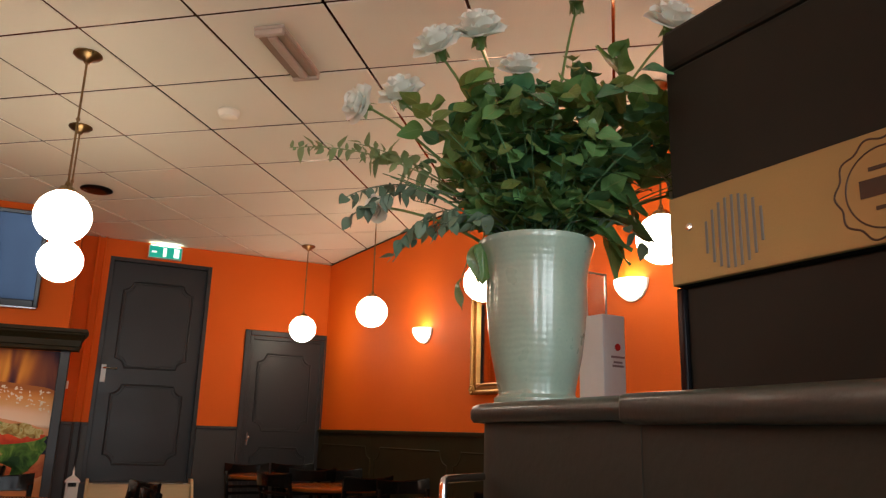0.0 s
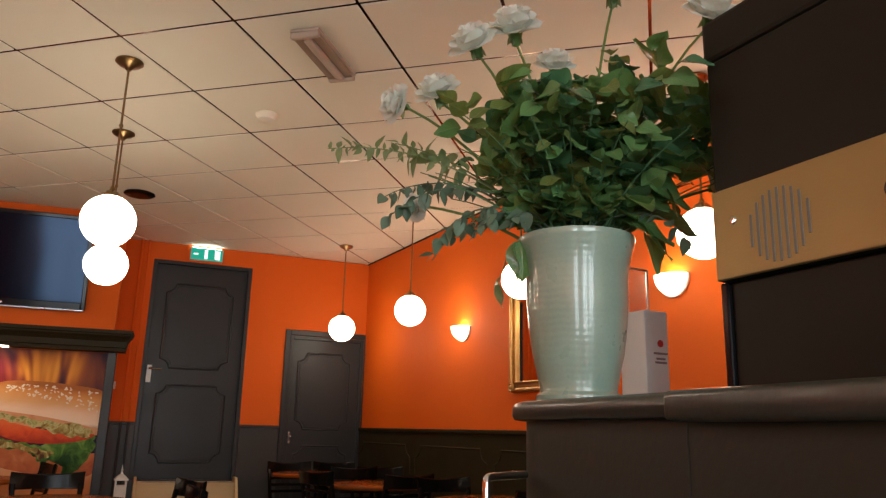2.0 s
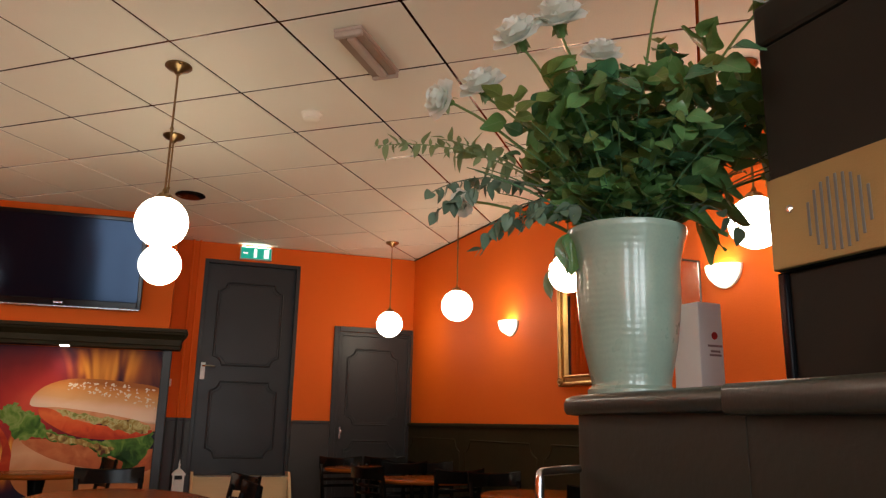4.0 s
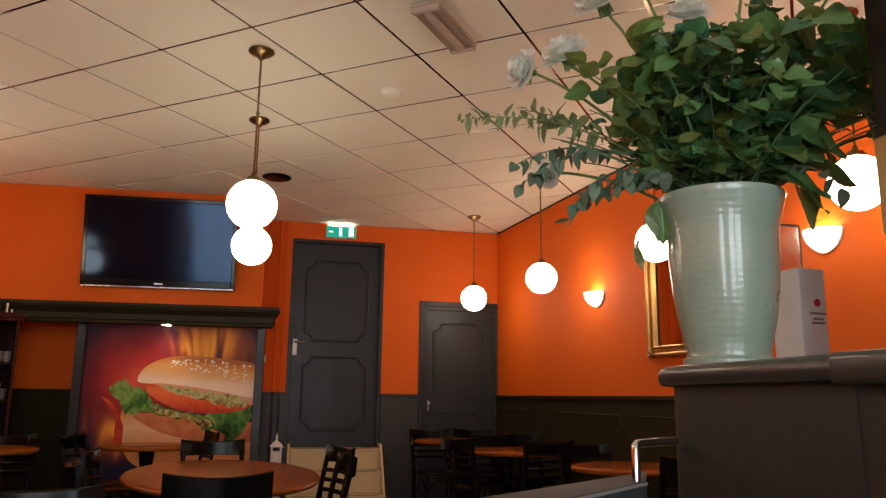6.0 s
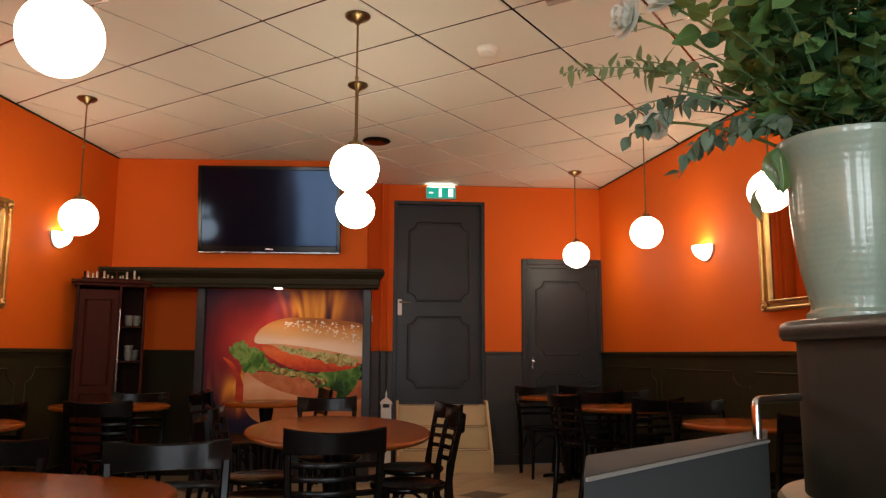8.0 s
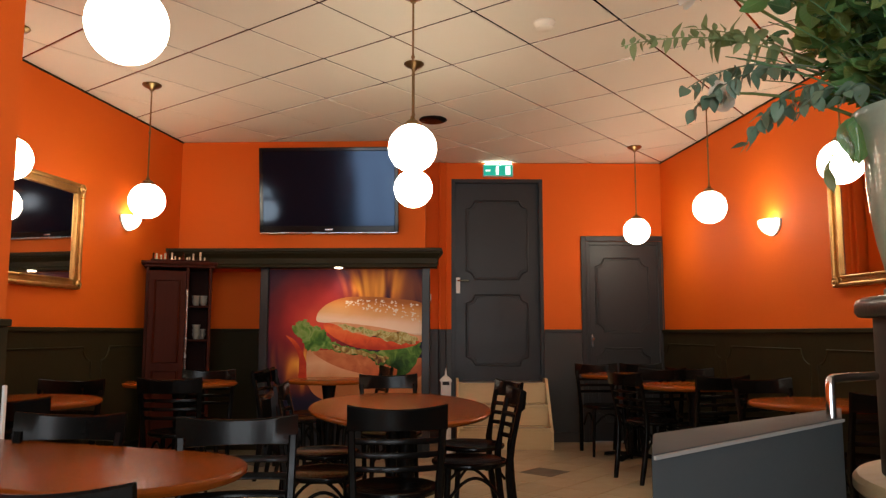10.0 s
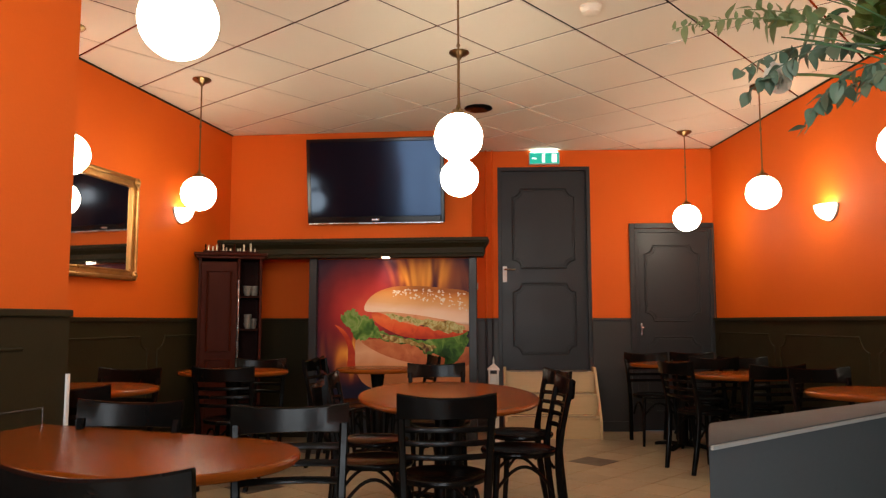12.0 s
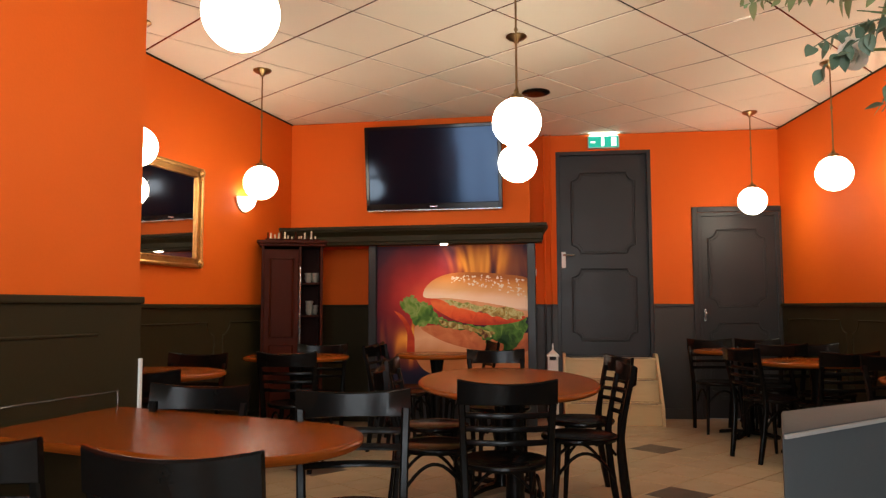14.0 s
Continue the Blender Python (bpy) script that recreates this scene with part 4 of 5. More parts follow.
def sconce(m):
    s = empty("wall_sconce", m, "half-bowl glass wall sconce, lit, throwing light up", "wall sconce", "wall sconces")
    bm = bmesh.new()
    seg, rows, R = 16, 8, 0.105
    grid = []
    for i in range(rows + 1):
        ph = radians(90 * i / rows)
        grid.append([bm.verts.new((R * math.cos(math.pi * k / seg) * math.cos(ph), -R * 0.92 * math.sin(math.pi * k / seg) * math.cos(ph) - 0.012, -R * 1.05 * math.sin(ph))) for k in range(seg + 1)])
    for a, b in zip(grid, grid[1:]):
        for k in range(seg):
            bm.faces.new((a[k], a[k + 1], b[k + 1], b[k]))
    bmesh.ops.remove_doubles(bm, verts=bm.verts, dist=1e-4)
    bmesh.ops.solidify(bm, geom=list(bm.faces), thickness=0.004)
    part("bowl", bm, M["sconce"], s, "glowing frosted half bowl", True)
    bm = bmesh.new()
    pts = [(R * 1.12 * math.cos(a), R * 1.15 * math.sin(a)) for a in np.linspace(math.pi, 2 * math.pi, 15)]
    lo, hi = [bm.verts.new((x, -0.014, z)) for x, z in pts], [bm.verts.new((x, -0.001, z)) for x, z in pts]
    bm.faces.new(lo)
    bm.faces.new(hi[::-1])
    for k in range(len(pts)):
        bm.faces.new((lo[k], lo[(k + 1) % len(pts)], hi[(k + 1) % len(pts)], hi[k]))
    part("back_plate", bm, M["opal"], s)
    pl = bpy.data.lights.new("sconce_bulb", "POINT")
    pl.energy, pl.color, pl.shadow_soft_size = 2.5, (1.0, 0.68, 0.36), 0.03
    po = new("sconce_bulb", pl)
    po.matrix_world = m @ pose(0, -0.055, 0.0)
    return s


def rw(y):
    t = (y - RW1[1]) / (RW0[1] - RW1[1])
    return RW1[0] + (RW0[0] - RW1[0]) * t


def lw(y):
    t = (y - LW0[1]) / (LW1[1] - LW0[1])
    return LW0[0] + (LW1[0] - LW0[0]) * t


RIN = math.degrees(math.atan2(RW0[1] - RW1[1], RW0[0] - RW1[0]))
LIN = math.degrees(math.atan2(LW1[1] - LW0[1], LW1[0] - LW0[0]))
for y, z in ((5.34, 1.945), (2.985, 1.972)):
    sconce(pose(rw(y), y, z, 0, 0, RIN + 180))
sconce(pose(lw(6.42), 6.42, 2.03, 0, 0, LIN))


def mirror(m, w, h, label):
    """A framed mirror; x along the wall, -y into the room, origin at its lower corner."""
    root = empty("wall_mirror", m, label, "mirror")
    part("glass", boxed(0.05, w - 0.05, -0.014, -0.006, 0.05, h - 0.05), M["mirror"], root, "mirror glass")
    f = 0.075
    for x0, x1, z0, z1 in ((0, f, 0, h), (w - f, w, 0, h), (f, w - f, 0, f), (f, w - f, h - f, h)):
        bm = bmesh.new()
        box(bm, x0, x1, -0.026, -0.001, z0, z1, 0.006)
        if x1 - x0 < z1 - z0:
            inner = x1 - 0.016 if x0 == 0 else x0
            outer = x0 if x0 == 0 else x1 - 0.03
            box(bm, inner, inner + 0.016, -0.034, -0.02, z0 + 0.06, z1 - 0.06, 0.005)
            box(bm, outer, outer + 0.03, -0.044, -0.02, z0, z1, 0.010)
        else:
            inner = z1 - 0.016 if z0 == 0 else z0
            outer = z0 if z0 == 0 else z1 - 0.03
            box(bm, x0 - 0.015, x1 + 0.015, -0.0335, -0.02, inner, inner + 0.016, 0.005)
            box(bm, x0 - 0.045, x1 + 0.045, -0.0435, -0.02, outer, outer + 0.03, 0.010)
        part("frame_rail", bm, M["gilt"], root)
    for x, z in ((0.036, 0.036), (w - 0.036, 0.036), (0.036, h - 0.036), (w - 0.036, h - 0.036)):
        bm = bmesh.new()
        lathe(bm, [(.034, 0), (.034, .006), (.026, .014), (.018, .010), (.010, .018), (0, .02)], 10, Matrix.Translation((x, -0.04, z)) @ Matrix.Rotation(radians(90), 4, "X"))
        part("corner_ornament", bm, M["gilt"], root, "", True)
    return root


mirror(pose(rw(4.60), 4.60, 1.39, 0, 0, RIN + 180), 1.0, 0.81, "gilt-framed rectangular mirror above the dark dado")
mirror(pose(lw(4.83), 4.83, 1.40, 0, 0, LIN), 1.02, 0.765, "gilt-framed rectangular mirror above the dark dado")

# ---- exit sign, pipes, steps, lantern, ceiling fittings ----
sg = empty("exit_sign", BACK @ pose(bx(1.432), 0, 2.712), "lit green and white emergency exit sign box above the door", "exit sign")
part("housing", boxed(0, 0.315, -0.05, -0.001, 0.0, 0.128, 0.005), M["opal"], sg)
part("top_lens", boxed(0.02, 0.295, -0.045, -0.006, 0.1285, 0.134), M["signlens"], sg, "bright upper lens")
part("face", boxed(0.008, 0.307, -0.0535, -0.0505, 0.008, 0.12), M["sign"], sg, "glowing green face")
for x0, x1, z0, z1 in ((0.03, 0.075, 0.055, 0.070), (0.135, 0.165, 0.02, 0.108), (0.235, 0.285, 0.02, 0.108)):
    part("pictogram_bar", boxed(x0, x1, -0.0555, -0.054, z0, z1), M["signwhite"], sg)
for k, (x, r) in enumerate(((0.985, 0.012), (1.05, 0.010))):
    for z0, z1, mm, nm in ((0.0, 1.13, M["door"], "dark painted heating pipe beside the door"), (1.13, CEIL, M["orange"], "orange painted heating pipe beside the door")):
        bm = bmesh.new()
        tube(bm, [(bx(x), -0.04, z0), (bx(x), -0.04, z1)], r, 10)
        o = link("pipe", bm, mm, None, "", True)
        o.matrix_world = BACK
        tagged(o, nm, "pipe", kind="structure")
o = link("light_switch", boxed(bx(0.872), bx(0.902), -0.02, -0.0005, 1.42, 1.49, 0.004), M["white"])
o.matrix_world = BACK
tagged(o, "small white light switch on the orange wall", "switch")

st = empty("wooden_steps", BACK @ pose(bx(1.150), -0.005, 0), "cream painted wooden steps leading up to the door", "steps")
SW = bx(2.055) - bx(1.150)
for k in range(3):
    d0, z1 = 0.50 - k * 0.165, 0.20 * (k + 1)
    part("riser", boxed(0.025, SW - 0.025, -d0, -d0 + 0.018, z1 - 0.20 + (0.004 if k else 0), z1 - 0.022, 0.001), M["cream"], st)
    part("tread", boxed(0.025, SW - 0.025, -d0 - 0.014, -d0 + 0.175, z1 - 0.022, z1, 0.004), M["cream"], st)
    part("nosing", boxed(0.06, SW - 0.06, -d0 - 0.018, -d0 + 0.03, z1 + 0.0005, z1 + 0.004, 0.001), M["silver"], st, "ribbed metal nosing")
for x0 in (0.0, SW - 0.025):
    bm = bmesh.new()
    pts = [(-0.53, 0), (0, 0), (0, 0.64), (-0.16, 0.64), (-0.53, 0.16)]
    a, b = [bm.verts.new((x0, y, z)) for y, z in pts], [bm.verts.new((x0 + 0.025, y, z)) for y, z in pts]
    bm.faces.new(a)
    bm.faces.new(b[::-1])
    for k in range(5):
        bm.faces.new((a[k], a[(k + 1) % 5], b[(k + 1) % 5], b[k]))
    part("stringer", bm, M["cream"], st)

lt = empty("floor_lantern", pose(0.955, 7.05, 0, 0, 0, -5) @ Matrix.Diagonal((0.72, 0.72, 0.93, 1)), "slim white wooden lantern with glass sides on the floor", "lantern")
for x in (-0.055, 0.055):
    for y in (-0.055, 0.055):
        part("post", boxed(x - 0.009, x + 0.009, y - 0.009, y + 0.009, 0.03, 0.70, 0.002), M["opal"], lt)
part("base", boxed(-0.075, 0.075, -0.075, 0.075, 0, 0.03, 0.004), M["opal"], lt)
part("inner_block", boxed(-0.043, 0.043, -0.043, 0.043, 0.03, 0.66, 0.004), M["card"], lt)
bm = bmesh.new()
lathe(bm, [(0.11, 0.70), (0.108, 0.712), (0.05, 0.745), (0.02, 0.755), (0.012, 0.78), (0.02, 0.79), (0.012, 0.80), (0.004, 0.83), (0, 0.835)], 4, Matrix.Rotation(radians(45), 4, "Z"))
part("roof", bm, M["opal"], lt)

AXD = math.degrees(T_AX)
ef = empty("emergency_light", pose(1.151, 3.245, CEIL + 0.004, 0, 0, AXD + 1), "unlit white emergency light with a clear ribbed cover on the ceiling", "ceiling light")
part("base", boxed(-0.235, 0.235, -0.072, 0.072, -0.016, 0, 0.006), M["fitting"], ef)
part("tube_cover", boxed(-0.20, 0.20, -0.022, 0.022, -0.050, -0.0165, 0.012), M["fitting"], ef)
part("reflector", boxed(-0.205, 0.205, -0.066, -0.024, -0.036, -0.0165, 0.004), M["tan"], ef, "dull reflector strip")
part("reflector", boxed(-0.205, 0.205, 0.024, 0.066, -0.036, -0.0165, 0.004), M["tan"], ef, "dull reflector strip")
part("end_cap", boxed(-0.235, -0.205, -0.07, 0.07, -0.045, -0.0165, 0.008), M["fitting"], ef)
part("end_cap", boxed(0.205, 0.235, -0.07, 0.07, -0.045, -0.0165, 0.008), M["fitting"], ef)
bm = bmesh.new()
lathe(bm, [(0, 0), (.062, 0), (.064, -.012), (.055, -.020), (.052, -.038), (.04, -.046), (0, -.048)], 28, pose(1.126, 4.120, CEIL + 0.005))
tagged(link("smoke_detector", bm, M["tile"], None, "", True), "round white smoke detector on the ceiling", "smoke detector")
bm = bmesh.new()
lathe(bm, [(0, 0), (.115, 0), (.118, -.008), (.10, -.018), (.06, -.022), (0, -.022)], 32, pose(0.726, 6.184, CEIL + 0.005))
tagged(link("ceiling_vent", bm, M["black"], None, "", True), "round flat black air vent on the ceiling", "air vent")


# ---- tables ----
def table(x, y, a, b, r, label, h=0.70):
    root = empty("dining_table", pose(x, y, 0, 0, 0, r), label, "table", "dining tables")
    bm = bmesh.new()
    vs = lathe(bm, [(0, 0.0), (.955, 0), (.985, .005), (1, .014), (1, .021), (.988, .028), (.965, .031), (0, .031)], 64)
    for v in vs:
        v.co.x *= a
        v.co.y *= b
    bmesh.ops.transform(bm, verts=vs, matrix=Matrix.Translation((0, 0, h - .031)))
    part("tabletop", bm, M["table"], root, "varnished red-brown wooden top with a rounded edge", True)
    long_x = a >= b
    off = max(a, b) - 0.42 if max(a, b) > 0.6 else 0
    for s in ((-off, off) if off else (0,)):
        px, py = (s, 0) if long_x else (0, s)
        bm = bmesh.new()
        lathe(bm, [(0, .03), (.055, .03), (.048, .06), (.045, .3), (.045, .55), (.06, h - .05), (.12, h - .0315), (0, h - .0315)], 24, Matrix.Translation((px, py, 0)))
        part("column", bm, M["black"], root, "black column", True)
        bm = bmesh.new()
        for k in range(4):
            an = math.pi / 4 + k * math.pi / 2
            L = min(.30, min(a, b) * .75)
            bar_along(bm, [(px, py, .035), (px + L * .6 * math.cos(an), py + L * .6 * math.sin(an), .03), (px + L * math.cos(an), py + L * math.sin(an), .014)], .05, .026)
        part("foot", bm, M["black"], root, "black four-toed foot")
    return root


def wall_table(x, y, r, label, h=0.70):
    """A table with one half-round end; its square end is cut to the slant of the wall it stands against."""
    root = empty("dining_table", pose(x, y, 0, 0, 0, r), label, "table", "dining tables")

    def outline(inset):
        R = 0.35 - inset
        arc = [(0.36 + R * math.cos(a), R * math.sin(a)) for a in np.linspace(-math.pi / 2, math.pi / 2, 28)]
        return [(-0.515 + inset, -R)] + arc + [(-0.645 + inset, R)]

    bm = bmesh.new()
    rings = [[bm.verts.new((u, v, h - .031 + z)) for u, v in outline(i)] for i, z in ((.016, 0), (.005, .005), (0, .014), (0, .021), (.004, .028), (.012, .031))]
    for a, b in zip(rings, rings[1:]):
        for k in range(len(a)):
            bm.faces.new((a[k], a[(k + 1) % len(a)], b[(k + 1) % len(a)], b[k]))
    bm.faces.new(rings[0][::-1])
    bm.faces.new(rings[-1])
    part("tabletop", bm, M["table"], root, "varnished red-brown wooden top with a rounded edge")
    for px in (-.28, .34):
        bm = bmesh.new()
        lathe(bm, [(0, .03), (.055, .03), (.048, .06), (.045, .3), (.045, .55), (.06, h - .05), (.12, h - .0315), (0, h - .0315)], 24, Matrix.Translation((px, 0, 0)))
        part("column", bm, M["black"], root, "black column", True)
        bm = bmesh.new()
        for k in range(4):
            an = math.pi / 4 + k * math.pi / 2
            bar_along(bm, [(px, 0, .035), (px + .16 * math.cos(an), .16 * math.sin(an), .03), (px + .27 * math.cos(an), .27 * math.sin(an), .014)], .05, .026)
        part("foot", bm, M["black"], root, "black four-toed foot")
    return root


table(.32, 4.3, .49, .88, 0, "long oval red-brown wooden dining table on black columns")
wall_table(-.943, 2.613, -26.2, "red-brown wooden dining table with one round end against dark pier")
table(-1.76, 4.45, .47, .40, -8, "round-ended red-brown wooden dining table beside the orange wall", 0.735)
table(-1.15, 5.80, .40, .35, 0, "small round red-brown wooden dining table before the cabinet", 0.74)
table(-.1, 6.42, .34, .32, 0, "small round red-brown wooden dining table before the printed panel", 0.715)
table(2.56, 6.62, .45, .34, 0, "red-brown wooden dining table in the corner by the low door", 0.73)
table(2.70, 5.68, .45, .36, 0, "red-brown wooden dining table along the dark dado")
table(2.785, 4.2, .42, .38, 0, "red-brown wooden dining table along the dark dado")


# ---- chairs ----
def chair():
    root = empty("dining_chair", Matrix.Identity(4), "black lacquered bentwood dining chair with slatted back", "chair", "chairs round the tables")
    sz = 0.435
    bm = bmesh.new()
    vs = lathe(bm, [(0, sz - .022), (.175, sz - .022), (.198, sz - .018), (.205, sz - .006), (.203, sz + .004), (.190, sz + .010), (.172, sz + .007), (.160, sz + .001), (0, sz - .004)], 36)
    for v in vs:
        v.co.y *= 0.97
        if v.co.y < 0:
            v.co.x *= 0.95
    part("seat", bm, M["black"], root, "round black wooden seat with a raised rim", True)

    def back_y(z):
        return -0.175 - 0.075 * max(0, (z - 0.42) / 0.38) ** 1.2 - 0.05 * max(0, (0.42 - z) / 0.42) ** 1.5

    for s in (-1, 1):
        bm = bmesh.new()
        zs = [0, .12, .25, .38, .46, .56, .66, .74]
        bar_pts = [(s * (0.158 + 0.03 * (z / .74)), back_y(z), z) for z in zs]
        rings = []
        for (x, y, z), i in zip(bar_pts, range(len(zs))):
            w, d = (0.015, 0.013) if z > .5 else (0.016, 0.018 - .004 * (z < .1))
            rings.append([bm.verts.new((x + a * w, y + b * d, z)) for a, b in ((-1, -.6), (-.6, -1), (.6, -1), (1, -.6), (1, .6), (.6, 1), (-.6, 1), (-1, .6))])
        for a, b in zip(rings, rings[1:]):
            for k in range(8):
                bm.faces.new((a[k], a[(k + 1) % 8], b[(k + 1) % 8], b[k]))
        bm.faces.new(rings[0][::-1])
        bm.faces.new(rings[-1])
        part("back_leg", bm, M["black"], root, "", True)
        bm = bmesh.new()
        tube(bm, [(s * .135, .125, sz - .015), (s * .142, .135, .25), (s * .155, .155, 0)], [.017, .016, .012], 10)
        part("front_leg", bm, M["black"], root, "", True)
        bm = bmesh.new()
        tube(bm, [(s * (.140 + .008 * t), .135 - .29 * t, .20 + .19 * math.sin(math.pi * (.12 + .76 * t)) - .02) for t in np.linspace(0, 1, 12)], .0085, 8)
        part("hoop_brace", bm, M["black"], root, "", True)
    bm = bmesh.new()
    tube(bm, [(.14 * (1 - 2 * t), .135, .20 + .17 * math.sin(math.pi * (.12 + .76 * t))) for t in np.linspace(0, 1, 12)], .0085, 8)
    part("hoop_brace", bm, M["black"], root, "", True)

    def curved_rail(z0, z1, half, bow, t, lift=0.0):
        bm = bmesh.new()
        n = 14
        rings = []
        for i in range(n + 1):
            u = -1 + 2 * i / n
            x = u * half
            y = back_y((z0 + z1) / 2) - bow * (1 - u * u) + 0.004
            lf = lift * u * u
            ring = []
            for dy, z in ((-t, z0 + .003), (-t, z1 + lf - .006), (-t * .4, z1 + lf), (t * .4, z1 + lf), (t, z1 + lf - .006), (t, z0 + .003), (t * .4, z0), (-t * .4, z0)):
                ring.append(bm.verts.new((x, y + dy + 0.10 * (z - z0) * -1, z)))
            rings.append(ring)
        for a, b in zip(rings, rings[1:]):
            for k in range(8):
                bm.faces.new((a[k], a[(k + 1) % 8], b[(k + 1) % 8], b[k]))
        bm.faces.new(rings[0][::-1])
        bm.faces.new(rings[-1])
        return bm

    part("top_rail", curved_rail(.705, .792, .205, .045, .010, .018), M["black"], root, "deep curved black top rail", True)
    for z in (.535, .592, .648):
        part("slat", curved_rail(z, z + .024, .180, .038, .007), M["black"], root, "", True)
    return root


first = chair()
CHAIRS = [(.235, 3.2, 0), (.90, 4.05, 88), (1.0, 4.65, 100), (-.345, 2.80, 186), (-.97, 3.0, 170), (-.585, 1.70, -10), (-1.13, 1.87, -12), (-1.09, 5.19, -4), (-1.66, 5.06, 172), (-1.50, 3.72, 8),
          (-.52, 6.42, -82), (-.60, 6.10, -100), (.33, 5.42, 183), (.36, 6.62, 100), (-.30, 3.78, -84), (-.31, 4.45, -95), (2.13, 5.60, -75), (2.62, 5.08, 5), (2.66, 6.18, -4), (2.72, 3.60, 0),
          (2.40, 7.06, 178), (2.85, 7.08, 175), (2.90, 6.14, 176), (-1.03, 6.24, 178), (2.72, 4.72, 180)]
for k, (x, y, r) in enumerate(CHAIRS):
    f = Matrix.Rotation(radians(r), 3, "Z") @ Vector((0, 0.225, 0))
    m = pose(x + f.x, y + f.y, 0, 0, 0, r)
    if k == 0:
        first.matrix_world = m
    else:
        copy_thing(first, m)

# ---- bar, vase, box, machine, partition ----
BT = 1.17
BC, BRAD, BSLANT = (1.335, 1.30), 0.35, radians(8.5)


def bar_plan(inset):
    r = BRAD - inset
    arc = [(BC[0] - r * math.cos(a), BC[1] + r * math.sin(a)) for a in np.linspace(BSLANT, math.pi, 40)]
    near = arc[0][0] - (arc[0][1] + 2.2) * math.tan(BSLANT)
    return [(near, -2.2)] + arc + [(BC[0] + r, -2.2)]


bar = empty("bar_counter", Matrix.Identity(4), "dark painted bar counter with a rounded end and thick top", "bar counter")
bm = bmesh.new()
rings = []
for inset, z in ((0.03, BT - .040), (0.006, BT - .038), (0.0, BT - .030), (0.0, BT - .014), (0.004, BT - .005), (0.014, BT)):
    rings.append([bm.verts.new((x, y, z)) for x, y in bar_plan(inset)])
for a, b in zip(rings, rings[1:]):
    for k in range(len(a)):
        bm.faces.new((a[k], a[(k + 1) % len(a)], b[(k + 1) % len(a)], b[k]))
bm.faces.new(rings[0][::-1])
bm.faces.new(rings[-1])
part("top", bm, M["bartop"], bar, "thick rounded dark top with worn edge", True)
# the straight run of the top is a second board, a little proud of the rounded end
e0 = bar_plan(0.0)
side_run = along(e0[1], e0[0])
bm = boxed(0.44, math.dist(e0[0], e0[1]), -0.0035, 0.06, BT - 0.045, BT + 0.0012, 0.010, seg=3)
bmesh.ops.transform(bm, verts=bm.verts, matrix=side_run)
part("top_board", bm, M["bartop"], bar, "straight dark board of the top, jointed to the rounded end", True)
bm = bmesh.new()
prism(bm, bar_plan(0.032), 0.0, BT - 0.0405)
part("front", bm, M["bar"], bar, "", True)
bm = bmesh.new()
rings = [[bm.verts.new((x, y, z)) for x, y in bar_plan(i)] for i, z in ((0.033, .790), (-.012, .790), (-.020, .798), (-.020, .815), (-.012, .824), (0.033, .826))]
for a, b in zip(rings, rings[1:]):
    for k in range(len(a) - 1):
        bm.faces.new((a[k], a[k + 1], b[k + 1], b[k]))
part("ledge", bm, M["cream"], bar, "narrow pale wooden ledge round the bar front", True)
bm = boxed(0.452, 0.455, 0.0300, 0.0325, 0, BT - 0.046)
bmesh.ops.transform(bm, verts=bm.verts, matrix=side_run)
part("cover_strip", bm, M["bar"], bar)

VX, VY, VROT = 1.131, 1.367, -39.5
vase = empty("vase", pose(VX, VY, BT, 0, 0, VROT), "tall pale green glazed ceramic vase standing on the bar", "vase")
bm = bmesh.new()
prof = [(0, 0), (.088, 0), (.0925, .004), (.0925, .014), (.084, .022), (.083, .030), (.0885, .06), (.0965, .11), (.1015, .17), (.104, .23), (.1055, .28), (.1085, .315), (.115, .345), (.121, .366), (.1235, .376), (.1225, .381), (.1185, .382), (.113, .366), (.104, .335), (.099, .28), (.095, .15), (.07, .03), (0, .025)]
lathe(bm, [(r * (1 + .075 * min(1, z / .22)), z * 0.955) for r, z in prof], 64)
for v in bm.verts:
    n = 0.0012 * math.sin(v.co.z * 210)
    r = math.hypot(v.co.x, v.co.y)
    if r > .05 and .03 < v.co.z < .33:
        v.co.x *= 1 + n / r
        v.co.y *= 1 + n / r
part("body", bm, M["celadon"], vase, "", True)
bm = bmesh.new()
lathe(bm, [(0.0, .30), (.098, .30), (.098, .302), (0, .303)], 32)
part("water", bm, M["shelfdark"], vase, "dark water inside")

bx_o = empty("display_box", pose(1.42, 1.447, BT, 0, 0, VROT + 38), "white acrylic leaflet box with a small printed label", "leaflet box")
part("box", boxed(-.045, .029, -.04, .05, 0, .235, .003), M["white"], bx_o)
part("holder_sheet", boxed(-.030, .032, .030, .033, .2355, .352, .001), acr, bx_o, "clear upright card holder")
for x0, x1, z0, z1 in ((-.034, -.030, .2355, .356), (.032, .036, .2355, .356), (-.030, .032, .352, .356), (-.030, .032, .2355, .2395)):
    part("holder_edge", boxed(x0, x1, .029, .034, z0, z1, .001), M["opal"], bx_o)
bm = bmesh.new()
lathe(bm, [(0, 0), (.009, 0), (.009, .0015), (0, .0015)], 16, Matrix.Translation((.002, -.0402, .155)) @ Matrix.Rotation(radians(90), 4, "X"))
part("emblem", bm, M["red"], bx_o, "small red round emblem")
for z, w in ((.128, .022), (.115, .014), (.106, .018)):
    part("print_bar", boxed(.002 - w, .002 + w, -.0416, -.0402, z, z + .005), M["greyprint"], bx_o)

